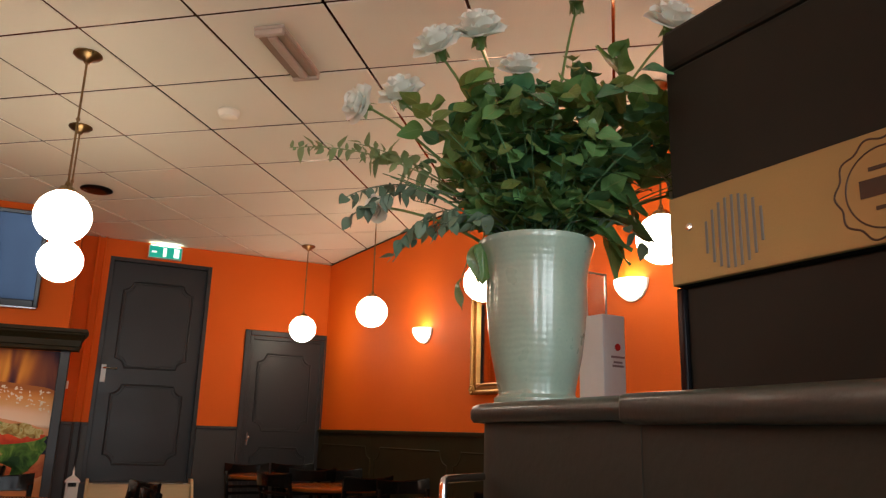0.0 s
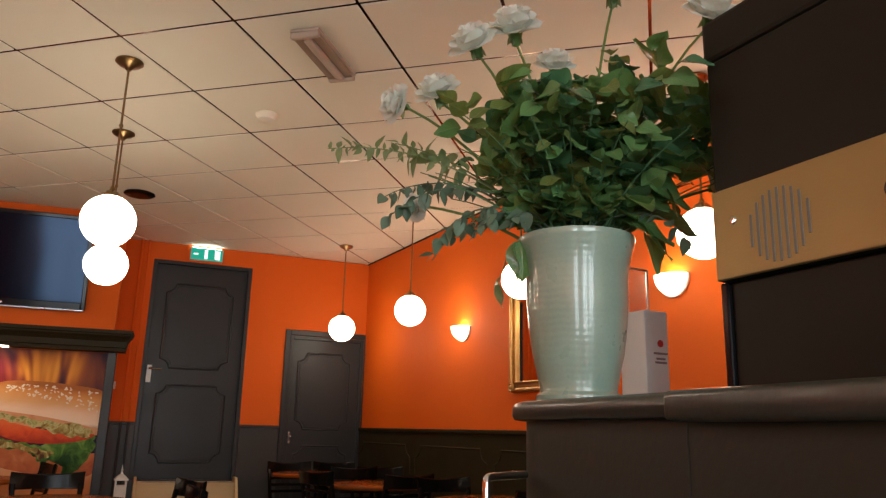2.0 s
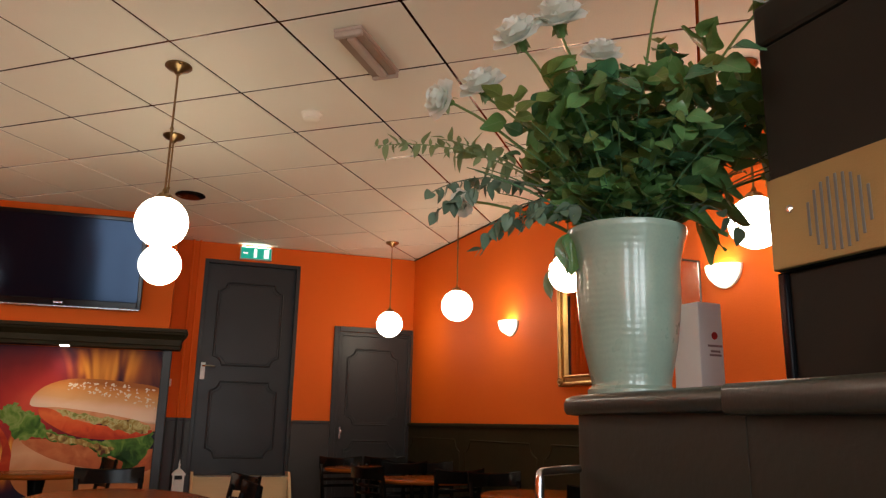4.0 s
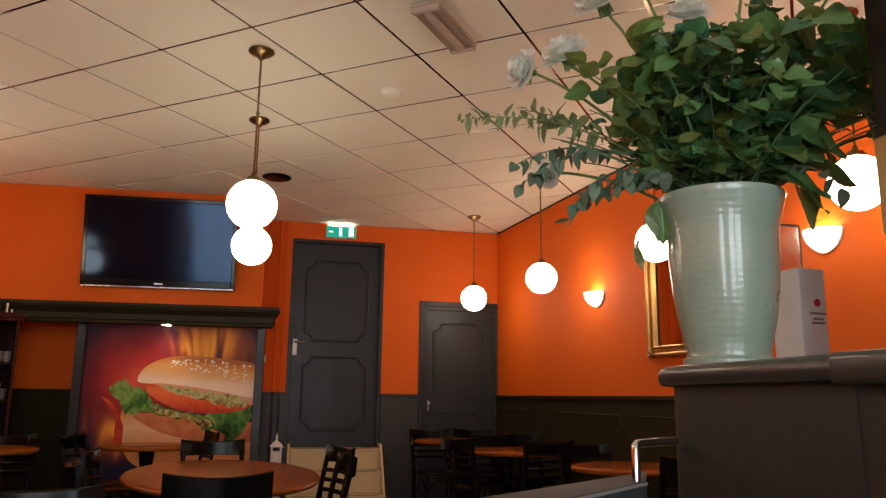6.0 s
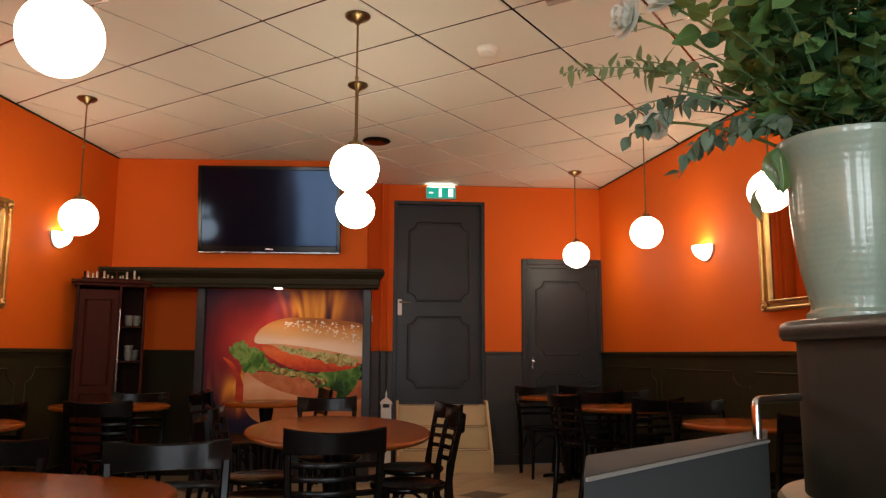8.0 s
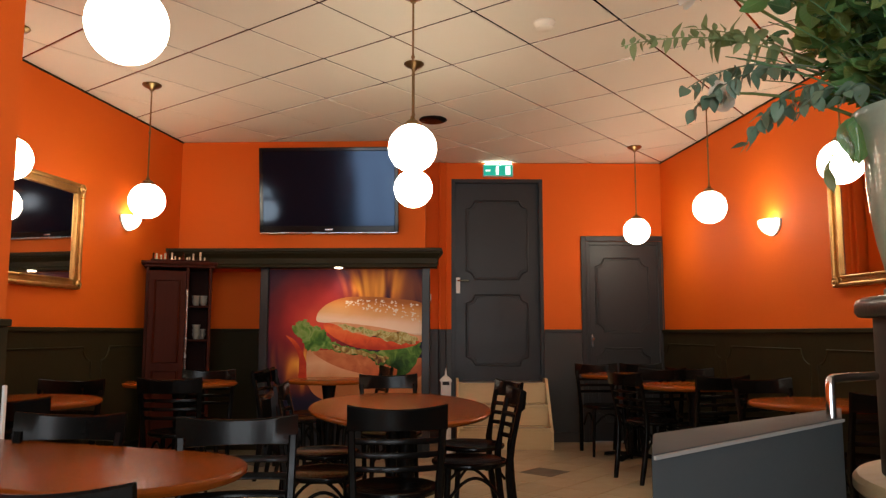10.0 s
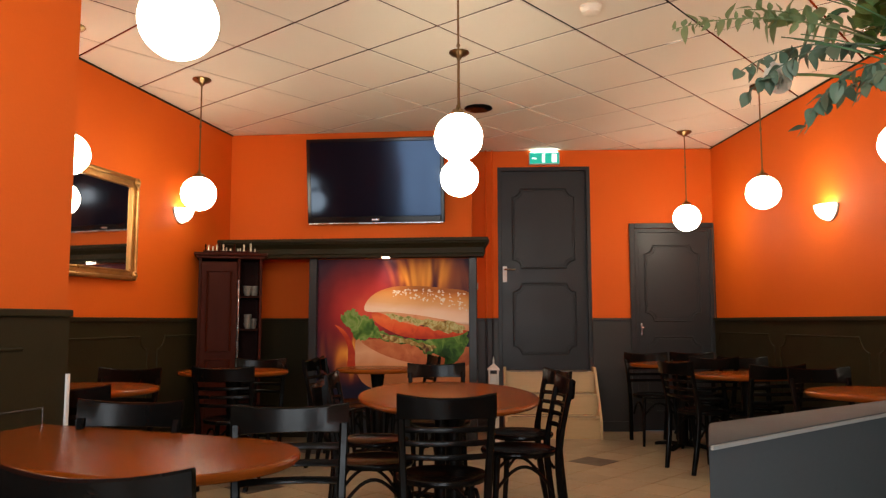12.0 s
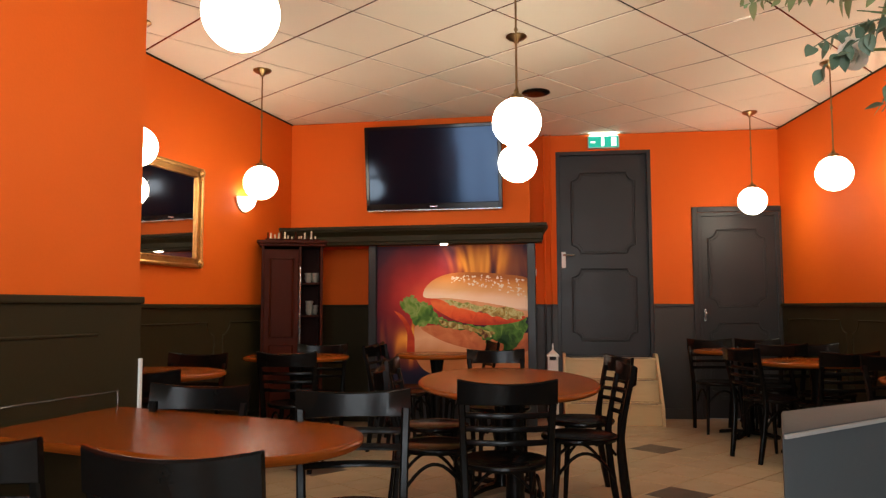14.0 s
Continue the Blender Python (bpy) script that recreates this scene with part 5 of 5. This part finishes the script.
MA, MB = (1.196, 1.020), (1.160, 0.323)
MM = along(MA, MB, BT)
mach = empty("coffee_machine", MM, "large dark brown coffee machine with a bronze front strip", "coffee machine")
FL = math.dist(MA, MB)
part("main_body", boxed(-.006, FL, 0.0, 0.46, .219, .67, .005), M["brown"], mach)
part("lid", boxed(-.014, FL, -.002, 0.46, .6715, .765, .010), M["brown"], mach)
part("lower_body", boxed(.0085, FL, 0.014, 0.46, 0.012, .2185, .004), M["brown"], mach)
part("side_panel", boxed(-.009, .008, 0.004, 0.44, 0.002, .2185, .004), M["tvframe"], mach, "glossy dark side panel")
part("base", boxed(.03, FL - .02, 0.035, 0.45, 0, .0115), M["tvframe"], mach)
strip = part("front_strip", boxed(-.004, FL + .003, -.010, -.0005, .220, .395, .003), M["gold"], mach, "brushed bronze strip with a round grille")
gx, gz, gr = 0.145, .299, .067
# raised bars whose grey paints the shade inside the grille's slots
for k in range(9):
    u = -1 + 2 * (k + .5) / 9
    hh = gr * math.sqrt(max(.08, 1 - u * u))
    part("grille_slot", boxed(gx + u * gr - .0028, gx + u * gr + .0028, -.0118, -.0095, gz - hh, gz + hh, .001), M["slot"], strip)
bm = bmesh.new()
lathe(bm, [(0, 0), (.008, 0), (.008, .001), (.006, .003), (0, .0035)], 14, Matrix.Translation((.045, -.0102, .328)) @ Matrix.Rotation(radians(90), 4, "X"))
part("screw", bm, M["chrome"], strip, "chrome screw", True)
ex, ez = 0.420, .306


def ring_line(rad, wob, w, n=96):
    bm = bmesh.new()
    pts = []
    for k in range(n):
        a = 2 * math.pi * k / n
        r = rad * (1 + wob * math.cos(10 * a))
        pts.append((ex + r * math.cos(a), ez + r * math.sin(a)))
    moulding(bm, pts, -.0101, w, .0012)
    return bm


part("seal_outline", ring_line(.078, .05, .0035), M["engrave"], strip, "scalloped seal outline")
part("seal_ring", ring_line(.063, 0, .003), M["engrave"], strip)
part("seal_bar", boxed(ex - .040, ex + .040, -.0112, -.0100, ez - .012, ez + .016), M["engrave"], strip)
part("seal_bar", boxed(ex - .024, ex + .024, -.0112, -.0100, ez + .028, ez + .034), M["engrave"], strip)
part("seal_bar", boxed(ex - .018, ex + .018, -.0112, -.0100, ez - .034, ez - .028), M["engrave"], strip)

pt = empty("low_partition", Matrix.Identity(4), "grey laminate low partition with a sloping top beside the bar", "partition")
P0, P1, P2, P3 = (.404, 1.017), (.483, 1.200), (1.035, 1.539), (.923, 1.378)
bm = bmesh.new()
lo = [bm.verts.new((x, y, 0)) for x, y in (P0, P1, P2, P3)]
hi = [bm.verts.new((x, y, z)) for (x, y), z in zip((P0, P1, P2, P3), (.945, .947, .947, .945))]
bm.faces.new(lo[::-1])
bm.faces.new(hi)
for k in range(4):
    bm.faces.new((lo[k], lo[(k + 1) % 4], hi[(k + 1) % 4], hi[k]))
bmesh.ops.bevel(bm, geom=list(bm.edges), offset=.004, segments=2, affect="EDGES", profile=.5)
part("body", bm, M["grey"], pt, "", True)
# pale strip added to draw the thin crease where top and front meet
bm = bmesh.new()
bar_along(bm, [(P0[0] + .004, P0[1] - .001, .9405), (P3[0], P3[1] - .004, .9405)], .004, .005)
part("edge_strip", bm, M["edging"], pt, "thin pale line drawn along the crease")
rail = bmesh.new()
rx, ry = .900, 1.375
tube(rail, [(rx, ry, .944), (rx, ry, 1.005), (rx + .003, ry + .002, 1.013), (rx + .010, ry + .006, 1.016), (rx + .13, ry + .05, 1.018)], .0085, 12)
part("chrome_rail", rail, M["chrome"], pt, "bent chrome rail", True)


# ---- bouquet ----
BOUQ = pose(VX, VY, BT + .358, 0, 0, VROT)
bq = empty("rose_bouquet", BOUQ, "bouquet of white roses with dense green leaves in the vase", "bouquet")
rng = random.Random(21)


def leaf_mesh(name, L, W, curl, fold, material, serr=0):
    """A pointed leaf along +y from its stalk, folded along the midrib and bent down at the tip."""
    bm = bmesh.new()
    rows, n = [], 10
    for i in range(n + 1):
        t = i / n
        w = W * max(.03, math.sin(math.pi * t ** .78)) ** .9
        y, z = L * t, -curl * L * t * t + .12 * W * math.sin(7 * t)
        row = []
        for u in (-1, -.66, -.33, 0, .33, .66, 1):
            row.append(bm.verts.new((u * w, y, z + fold * w * abs(u) ** 1.3 + serr * W * math.sin(9 * t + 2 * u) * abs(u))))
        rows.append(row)
    uv = bm.loops.layers.uv.new("blade")
    for i, (a, b) in enumerate(zip(rows, rows[1:])):
        for k in range(6):
            f = bm.faces.new((a[k], a[k + 1], b[k + 1], b[k]))
            for loop, (ku, ti) in zip(f.loops, ((k, i), (k + 1, i), (k + 1, i + 1), (k, i + 1))):
                loop[uv].uv = (ku / 6, ti / n)
    me = bpy.data.meshes.new(name)
    bm.to_mesh(me)
    bm.free()
    me.materials.append(material)
    for p in me.polygons:
        p.use_smooth = True
    return me


LEAVES = []
for L, W, curl, fold, key in ((.070, .024, .25, .35, "leaf"), (.060, .022, .5, .2, "leaf"), (.080, .030, .35, .45, "leaf"), (.048, .017, .1, .3, "leaf"), (.068, .025, .4, .25, "leaf_olive"), (.056, .020, .2, .5, "leaf_olive"),
                              (.074, .026, .55, .3, "leaf_dark"), (.058, .021, .3, .4, "leaf_dark"), (.045, .014, .7, .3, "leaf_olive")):
    LEAVES.append(leaf_mesh("leaf", L, W * 1.06, curl * .8, fold * .55, M[key], .10))
BLUE = [leaf_mesh("leaf", .040, .012, .3, .2, M["bluegreen"]), leaf_mesh("leaf", .034, .013, .6, .1, M["bluegreen"])]
PALE = [leaf_mesh("leaf", .022, .007, .3, .3, M["palegreen"]), leaf_mesh("leaf", .028, .008, .6, .2, M["palegreen"])]


def put_leaf(me, p, d, roll, s=1.0):
    d = Vector(d).normalized()
    q = d.to_track_quat("Y", "Z").to_matrix().to_4x4()
    ob = new("leaf", me)
    ob.parent = bq
    ob.matrix_basis = Matrix.Translation(p) @ q @ Matrix.Rotation(roll, 4, "Y") @ Matrix.Scale(s, 4)
    return ob


def stem(pts, r0, r1, material=None, name="stem"):
    bm = bmesh.new()
    n = len(pts)
    tube(bm, pts, [r0 + (r1 - r0) * i / (n - 1) for i in range(n)], 7)
    return part(name, bm, material or M["stem"], bq, "", True)


def S(v):
    """Spreads a place in the bouquet outwards and upwards."""
    return Vector((v[0] * 1.10, v[1] * 1.1, v[2] * 1.20 + .025))


def arc_to(tip, bend=0.35):
    """A stem from inside the vase's mouth that leans out to its tip."""
    tip = Vector(tip)
    a = Vector((tip.x * .12, tip.y * .12, -.06))
    c = Vector((tip.x * bend, tip.y * bend, tip.z * .62))
    return [(a * (1 - t) ** 2 + c * 2 * t * (1 - t) + tip * t * t) for t in np.linspace(0, 1, 9)]


def rose(p, d, s=1.0, droop=0.0):
    """A white rose of overlapping cupped petals on a green calyx."""
    head = Matrix.Translation(p) @ Vector(d).normalized().to_track_quat("Z", "Y").to_matrix().to_4x4() @ Matrix.Scale(s, 4)
    hub = None
    for ring, (cnt, rad, ht, tilt, wid) in enumerate(((3, .006, .040, 4, .016), (4, .013, .040, 14, .021), (5, .021, .038, 28, .026), (6, .029, .033, 48, .029), (6, .035, .026, 70, .030))):
        for k in range(cnt):
            bm = bmesh.new()
            rows = []
            for i in range(6):
                t = i / 5
                row = []
                for j in range(7):
                    u = -1 + 2 * j / 6
                    w = wid * (0.45 + 0.75 * math.sin(math.pi * min(.98, .12 + t * .72)))
                    x = u * w * math.cos(u * .55)
                    out = rad * .35 + math.sin(radians(tilt)) * ht * t + .010 * max(0, t - .75) * 4 * (tilt / 60)
                    cup = -(u * u) * w * .45 * (1 - tilt / 130)
                    z = math.cos(radians(tilt)) * ht * t - .004 * u * u * t + .0016 * math.sin(u * 3 + k + ring) * t
                    row.append(bm.verts.new((x, out + cup + .002 * math.sin(3 * u + k), z)))
                rows.append(row)
            for a, b in zip(rows, rows[1:]):
                for j in range(6):
                    bm.faces.new((a[j], a[j + 1], b[j + 1], b[j]))
            bmesh.ops.transform(bm, verts=bm.verts, matrix=head @ Matrix.Rotation(2 * math.pi * (k + .5 * (ring % 2)) / cnt + ring * .4 + rng.uniform(-.2, .2), 4, "Z"))
            if hub is None:
                hub = part("rose", bm, M["petal"], bq, "white rose bloom", True)
            else:
                part("petal", bm, M["petal"], hub, "", True)
    bm = bmesh.new()
    lathe(bm, [(0, -.026), (.006, -.024), (.010, -.012), (.013, -.002), (.008, .004), (0, .004)], 10, head)
    part("calyx", bm, M["leaf"], hub, "", True)
    for k in range(5):
        a = 2 * math.pi * k / 5
        v = head.to_3x3() @ Vector((math.cos(a), math.sin(a), -.7))
        put_leaf(PALE[1], head @ Vector((0, 0, -.004)), v, rng.uniform(-.4, .4), 1.1)


ROSES = [((-.128, .00, .435), (-.1, -.35, 1), 1.12), ((-.215, -.03, .392), (-.45, -.4, .85), 1.0), ((-.04, .06, .375), (.1, -.3, 1), .85), ((-.305, .03, .315), (-.35, -.35, .9), .95),
         ((-.385, -.02, .275), (-.9, -.35, .1), .8), ((-.345, .02, .065), (-.7, -.3, -.5), .55), ((.09, -.01, .50), (.05, -.2, 1), 1.0), ((.30, .03, .455), (.3, -.4, .9), 1.05), ((.30, .05, .10), (.9, -.3, .1), .85)]
for p, d, s in ROSES:
    p, s = S(p), s * 1.38
    d = (d[0], d[1] - .5, d[2])
    tip = Vector(p) - Vector(d).normalized() * .02 * s
    stem(arc_to(tip, .42), .0042, .0032)
    rose(p, d, s)

EXTRA = [(.20, -.04, .39), (.27, -.02, .33), (.31, .0, .26), (.33, -.03, .17), (.13, .0, .42), (.25, -.09, .20), (-.06, -.05, .37), (.31, .04, .35)]
# leafy shoots; leaves sit along them and crowd towards the middle
count = 0
for k in range(-len(EXTRA), 56):
    a = 2.399963 * k
    spread = math.sqrt((max(k, 0) + .5) / 56)
    tip = Vector((math.cos(a) * .355 * spread - .01, math.sin(a) * .26 * spread, .37 - .25 * spread ** 2 + rng.uniform(-.05, .06)))
    tip = Vector((tip.x * 1.08, tip.y * 1.05, tip.z * 0.97 + .01))
    if k < 0:
        tip = Vector(EXTRA[k])
    pts = arc_to(tip, .38)
    stem(pts, .0022, .0012, M["leaf_dark"])
    for i in range(3, 9):
        for side in (-1, 1):
            if count >= 300 or rng.random() < (.48 if k >= 0 else .2) - .05 * i:
                continue
            p, q = pts[i], pts[i - 1]
            d = (p - q).normalized()
            across = d.cross(Vector((rng.uniform(-1, 1), rng.uniform(-1, 1), .6))).normalized() * side
            way = d * rng.uniform(.0, .7) + across * 1.0 + Vector((0, -.15, rng.uniform(-.55, .25)))
            put_leaf(rng.choice(LEAVES), p + across * .006, way, rng.uniform(-.7, .7), rng.uniform(1.0, 1.75))
            count += 1

# inner leaves too crowded to tell apart
verts, faces, blade = [], [], []
slots = []
for k in range(600):
    u, v, w = rng.uniform(-1, 1), rng.uniform(-1, 1), rng.random() ** (1.6 if k < 530 else 1.1)
    if k >= 530:
        v = -math.sqrt(max(0, 1 - u * u)) * rng.uniform(.75, 1)
    z = .035 + (.27 if u < .2 else .31) * w
    rr = .09 + .74 * z * (1 if u < 0 else 1.1)
    if u * u + v * v > 1:
        continue
    src = LEAVES[k % len(LEAVES)]
    p = Vector((u * rr, v * rr * .8, z))
    way = Vector((u * .8 + rng.uniform(-.5, .5), v * .8 + rng.uniform(-.5, .5) - .1, rng.uniform(-.5 if z > .11 else -.05, .6)))
    m = Matrix.Translation(p) @ way.normalized().to_track_quat("Y", "Z").to_matrix().to_4x4() @ Matrix.Rotation(rng.uniform(-1.2, 1.2), 4, "Y") @ Matrix.Scale(rng.uniform(.7, 1.1), 4)
    base = len(verts)
    verts += [tuple(m @ q.co) for q in src.vertices]
    faces += [tuple(base + i for i in f.vertices) for f in src.polygons]
    blade += [tuple(q.uv) for q in src.uv_layers[0].data]
    slots += [("leaf", "leaf_olive", "leaf_dark").index({"rose_leaf": "leaf", "olive_leaf": "leaf_olive", "dark_leaf": "leaf_dark"}[src.materials[0].name])] * len(src.polygons)
me = bpy.data.meshes.new("inner_foliage")
me.from_pydata(verts, [], faces)
layer = me.uv_layers.new(name="blade")
layer.data.foreach_set("uv", [c for q in blade for c in q])
for key in ("leaf", "leaf_olive", "leaf_dark"):
    me.materials.append(M[key])
for p, s in zip(me.polygons, slots):
    p.use_smooth = True
    p.material_index = s
ob = new("inner_foliage", me)
ob.parent = bq
ob["kind"] = "stuff"

# pale sprig reaching far out, and grey-blue eucalyptus hanging beneath it
for tip, mid, n in (((-.545, -.02, .185), (-.28, -.02, .20), 40), ((-.40, .02, .205), (-.24, .02, .17), 22)):
    A, C, B = Vector((-.05, 0, .02)), S(mid), S(tip)
    pts = [A * (1 - t) ** 2 + C * 2 * t * (1 - t) + B * t * t for t in np.linspace(0, 1, 14)]
    stem(pts, .0030, .0010, M["palegreen"], "sprig_stem")
    for i in range(n):
        t = .42 + .58 * i / n
        p = A * (1 - t) ** 2 + C * 2 * t * (1 - t) + B * t * t
        side = 1 if i % 2 else -1
        put_leaf(rng.choice(PALE), p, (rng.uniform(-.9, .3), rng.uniform(-.7, .7), side * rng.uniform(.25, 1)), rng.uniform(-1.4, 1.4), rng.uniform(.7, 1.9) * (1.25 - .6 * (i / n)))
for tip, mid, n in (((-.43, .02, .085), (-.25, .0, .17), 18), ((-.40, -.05, .02), (-.22, -.05, .17), 20), ((-.28, -.08, -.035), (-.18, -.08, .10), 15), ((-.30, -.02, -.055), (-.2, -.03, .09), 14), ((-.20, -.10, -.03), (-.15, -.1, .07), 8), ((-.25, .06, .02), (-.15, .05, .1), 13), ((.22, -.06, -.05), (.17, -.05, .08), 6), ((-.13, -.11, -.02), (-.1, -.1, .06), 6)):
    A, C, B = Vector((-.04, -.02, .0)), S(mid), S(tip)
    pts = [A * (1 - t) ** 2 + C * 2 * t * (1 - t) + B * t * t for t in np.linspace(0, 1, 12)]
    stem(pts, .0026, .0012, M["bluegreen"], "sprig_stem")
    for i in range(n):
        t = .45 + .55 * i / n
        p = A * (1 - t) ** 2 + C * 2 * t * (1 - t) + B * t * t
        put_leaf(rng.choice(BLUE), p, (rng.uniform(-1, .4), rng.uniform(-.7, .4), rng.uniform(-1, .1)), rng.uniform(-.8, .8), rng.uniform(.7, 1.15))
# large leaves that hang over the rim
for p, d, s in (((-.12, -.02, .0), (-.35, -.2, -1), 1.25), ((-.115, -.04, .0), (-.1, -.3, -1), 1.2), ((.13, -.02, .03), (.7, -.4, -.5), 1.5), ((.15, -.01, .02), (.4, -.3, -.8), 1.3), ((.10, -.05, .03), (.9, -.3, -.25), 1.5), ((.17, .0, .06), (1, -.2, -.3), 1.4), ((-.17, 0, -.075), (-.2, -.2, -1), .9)):
    put_leaf(LEAVES[2], p, d, rng.uniform(-.5, .5), s)
stem([(-.05, 0, .0), (-.11, -.01, .02), (-.15, 0, -.01), (-.17, 0, -.07)], .002, .0012, M["stem"], "sprig_stem")

# ---- floor tiles ----
FT, FA, FORG = 0.292, radians(43), (1.61, 6.053)
fc, fs = math.cos(FA), math.sin(FA)


def tile_data(name, material):
    bm = bmesh.new()
    h = FT / 2 - .0032
    pts = [(-h, -h), (h, -h), (h, h), (-h, h)]
    lo, mid, hi = [[bm.verts.new((x * s, y * s, z)) for x, y in pts] for s, z in ((1, -.004), (1, -.0016), (.985, 0))]
    bm.faces.new(hi)
    for a, b in ((lo, mid), (mid, hi)):
        for k in range(4):
            bm.faces.new((a[k], a[(k + 1) % 4], b[(k + 1) % 4], b[k]))
    me = bpy.data.meshes.new(name)
    bmesh.ops.recalc_face_normals(bm, faces=bm.faces)
    bm.to_mesh(me)
    bm.free()
    me.materials.append(material)
    return me


LIGHT_TILE, DARK_TILE = tile_data("floor_tile", M["floor"]), tile_data("dark_floor_tile", M["insert"])
verts, faces, near = [], [], 0
for i in range(-40, 41):
    for j in range(-40, 41):
        x, y = FORG[0] + FT * (i * fc - j * fs), FORG[1] + FT * (i * fs + j * fc)
        if not (-3.6 < x < 3.4 and -3.0 < y < 7.9):
            continue
        dark = (i + 4 * 5) % 4 == 0 and (j - 3 * ((i + 20) // 4 - 5)) % 10 == 0
        if -0.9 < x < 2.7 and 3.0 < y < 7.4 and near < 300:
            o = new("floor_tile", DARK_TILE if dark else LIGHT_TILE)
            o.parent = floor
            o.matrix_basis = pose(x, y, random.uniform(-.0004, .0004), 0, 0, 43)
            near += 1
        elif dark:
            o = new("floor_tile", DARK_TILE)
            o.parent = floor
            o.matrix_basis = pose(x, y, 0, 0, 0, 43)
        else:
            h = FT / 2 - .0032
            base = len(verts)
            for zz in (0, -.004):
                verts += [(x + a * h * fc - b * h * fs, y + a * h * fs + b * h * fc, zz) for a, b in ((-1, -1), (1, -1), (1, 1), (-1, 1))]
            faces += [tuple(base + q for q in f) for f in ((0, 1, 2, 3), (4, 5, 1, 0), (5, 6, 2, 1), (6, 7, 3, 2), (7, 4, 0, 3))]
me = bpy.data.meshes.new("far_floor_tiles")
me.from_pydata(verts, [], faces)
me.materials.append(M["floor"])
ob = new("far_floor_tiles", me)
ob.parent = floor
ob["kind"] = "stuff"
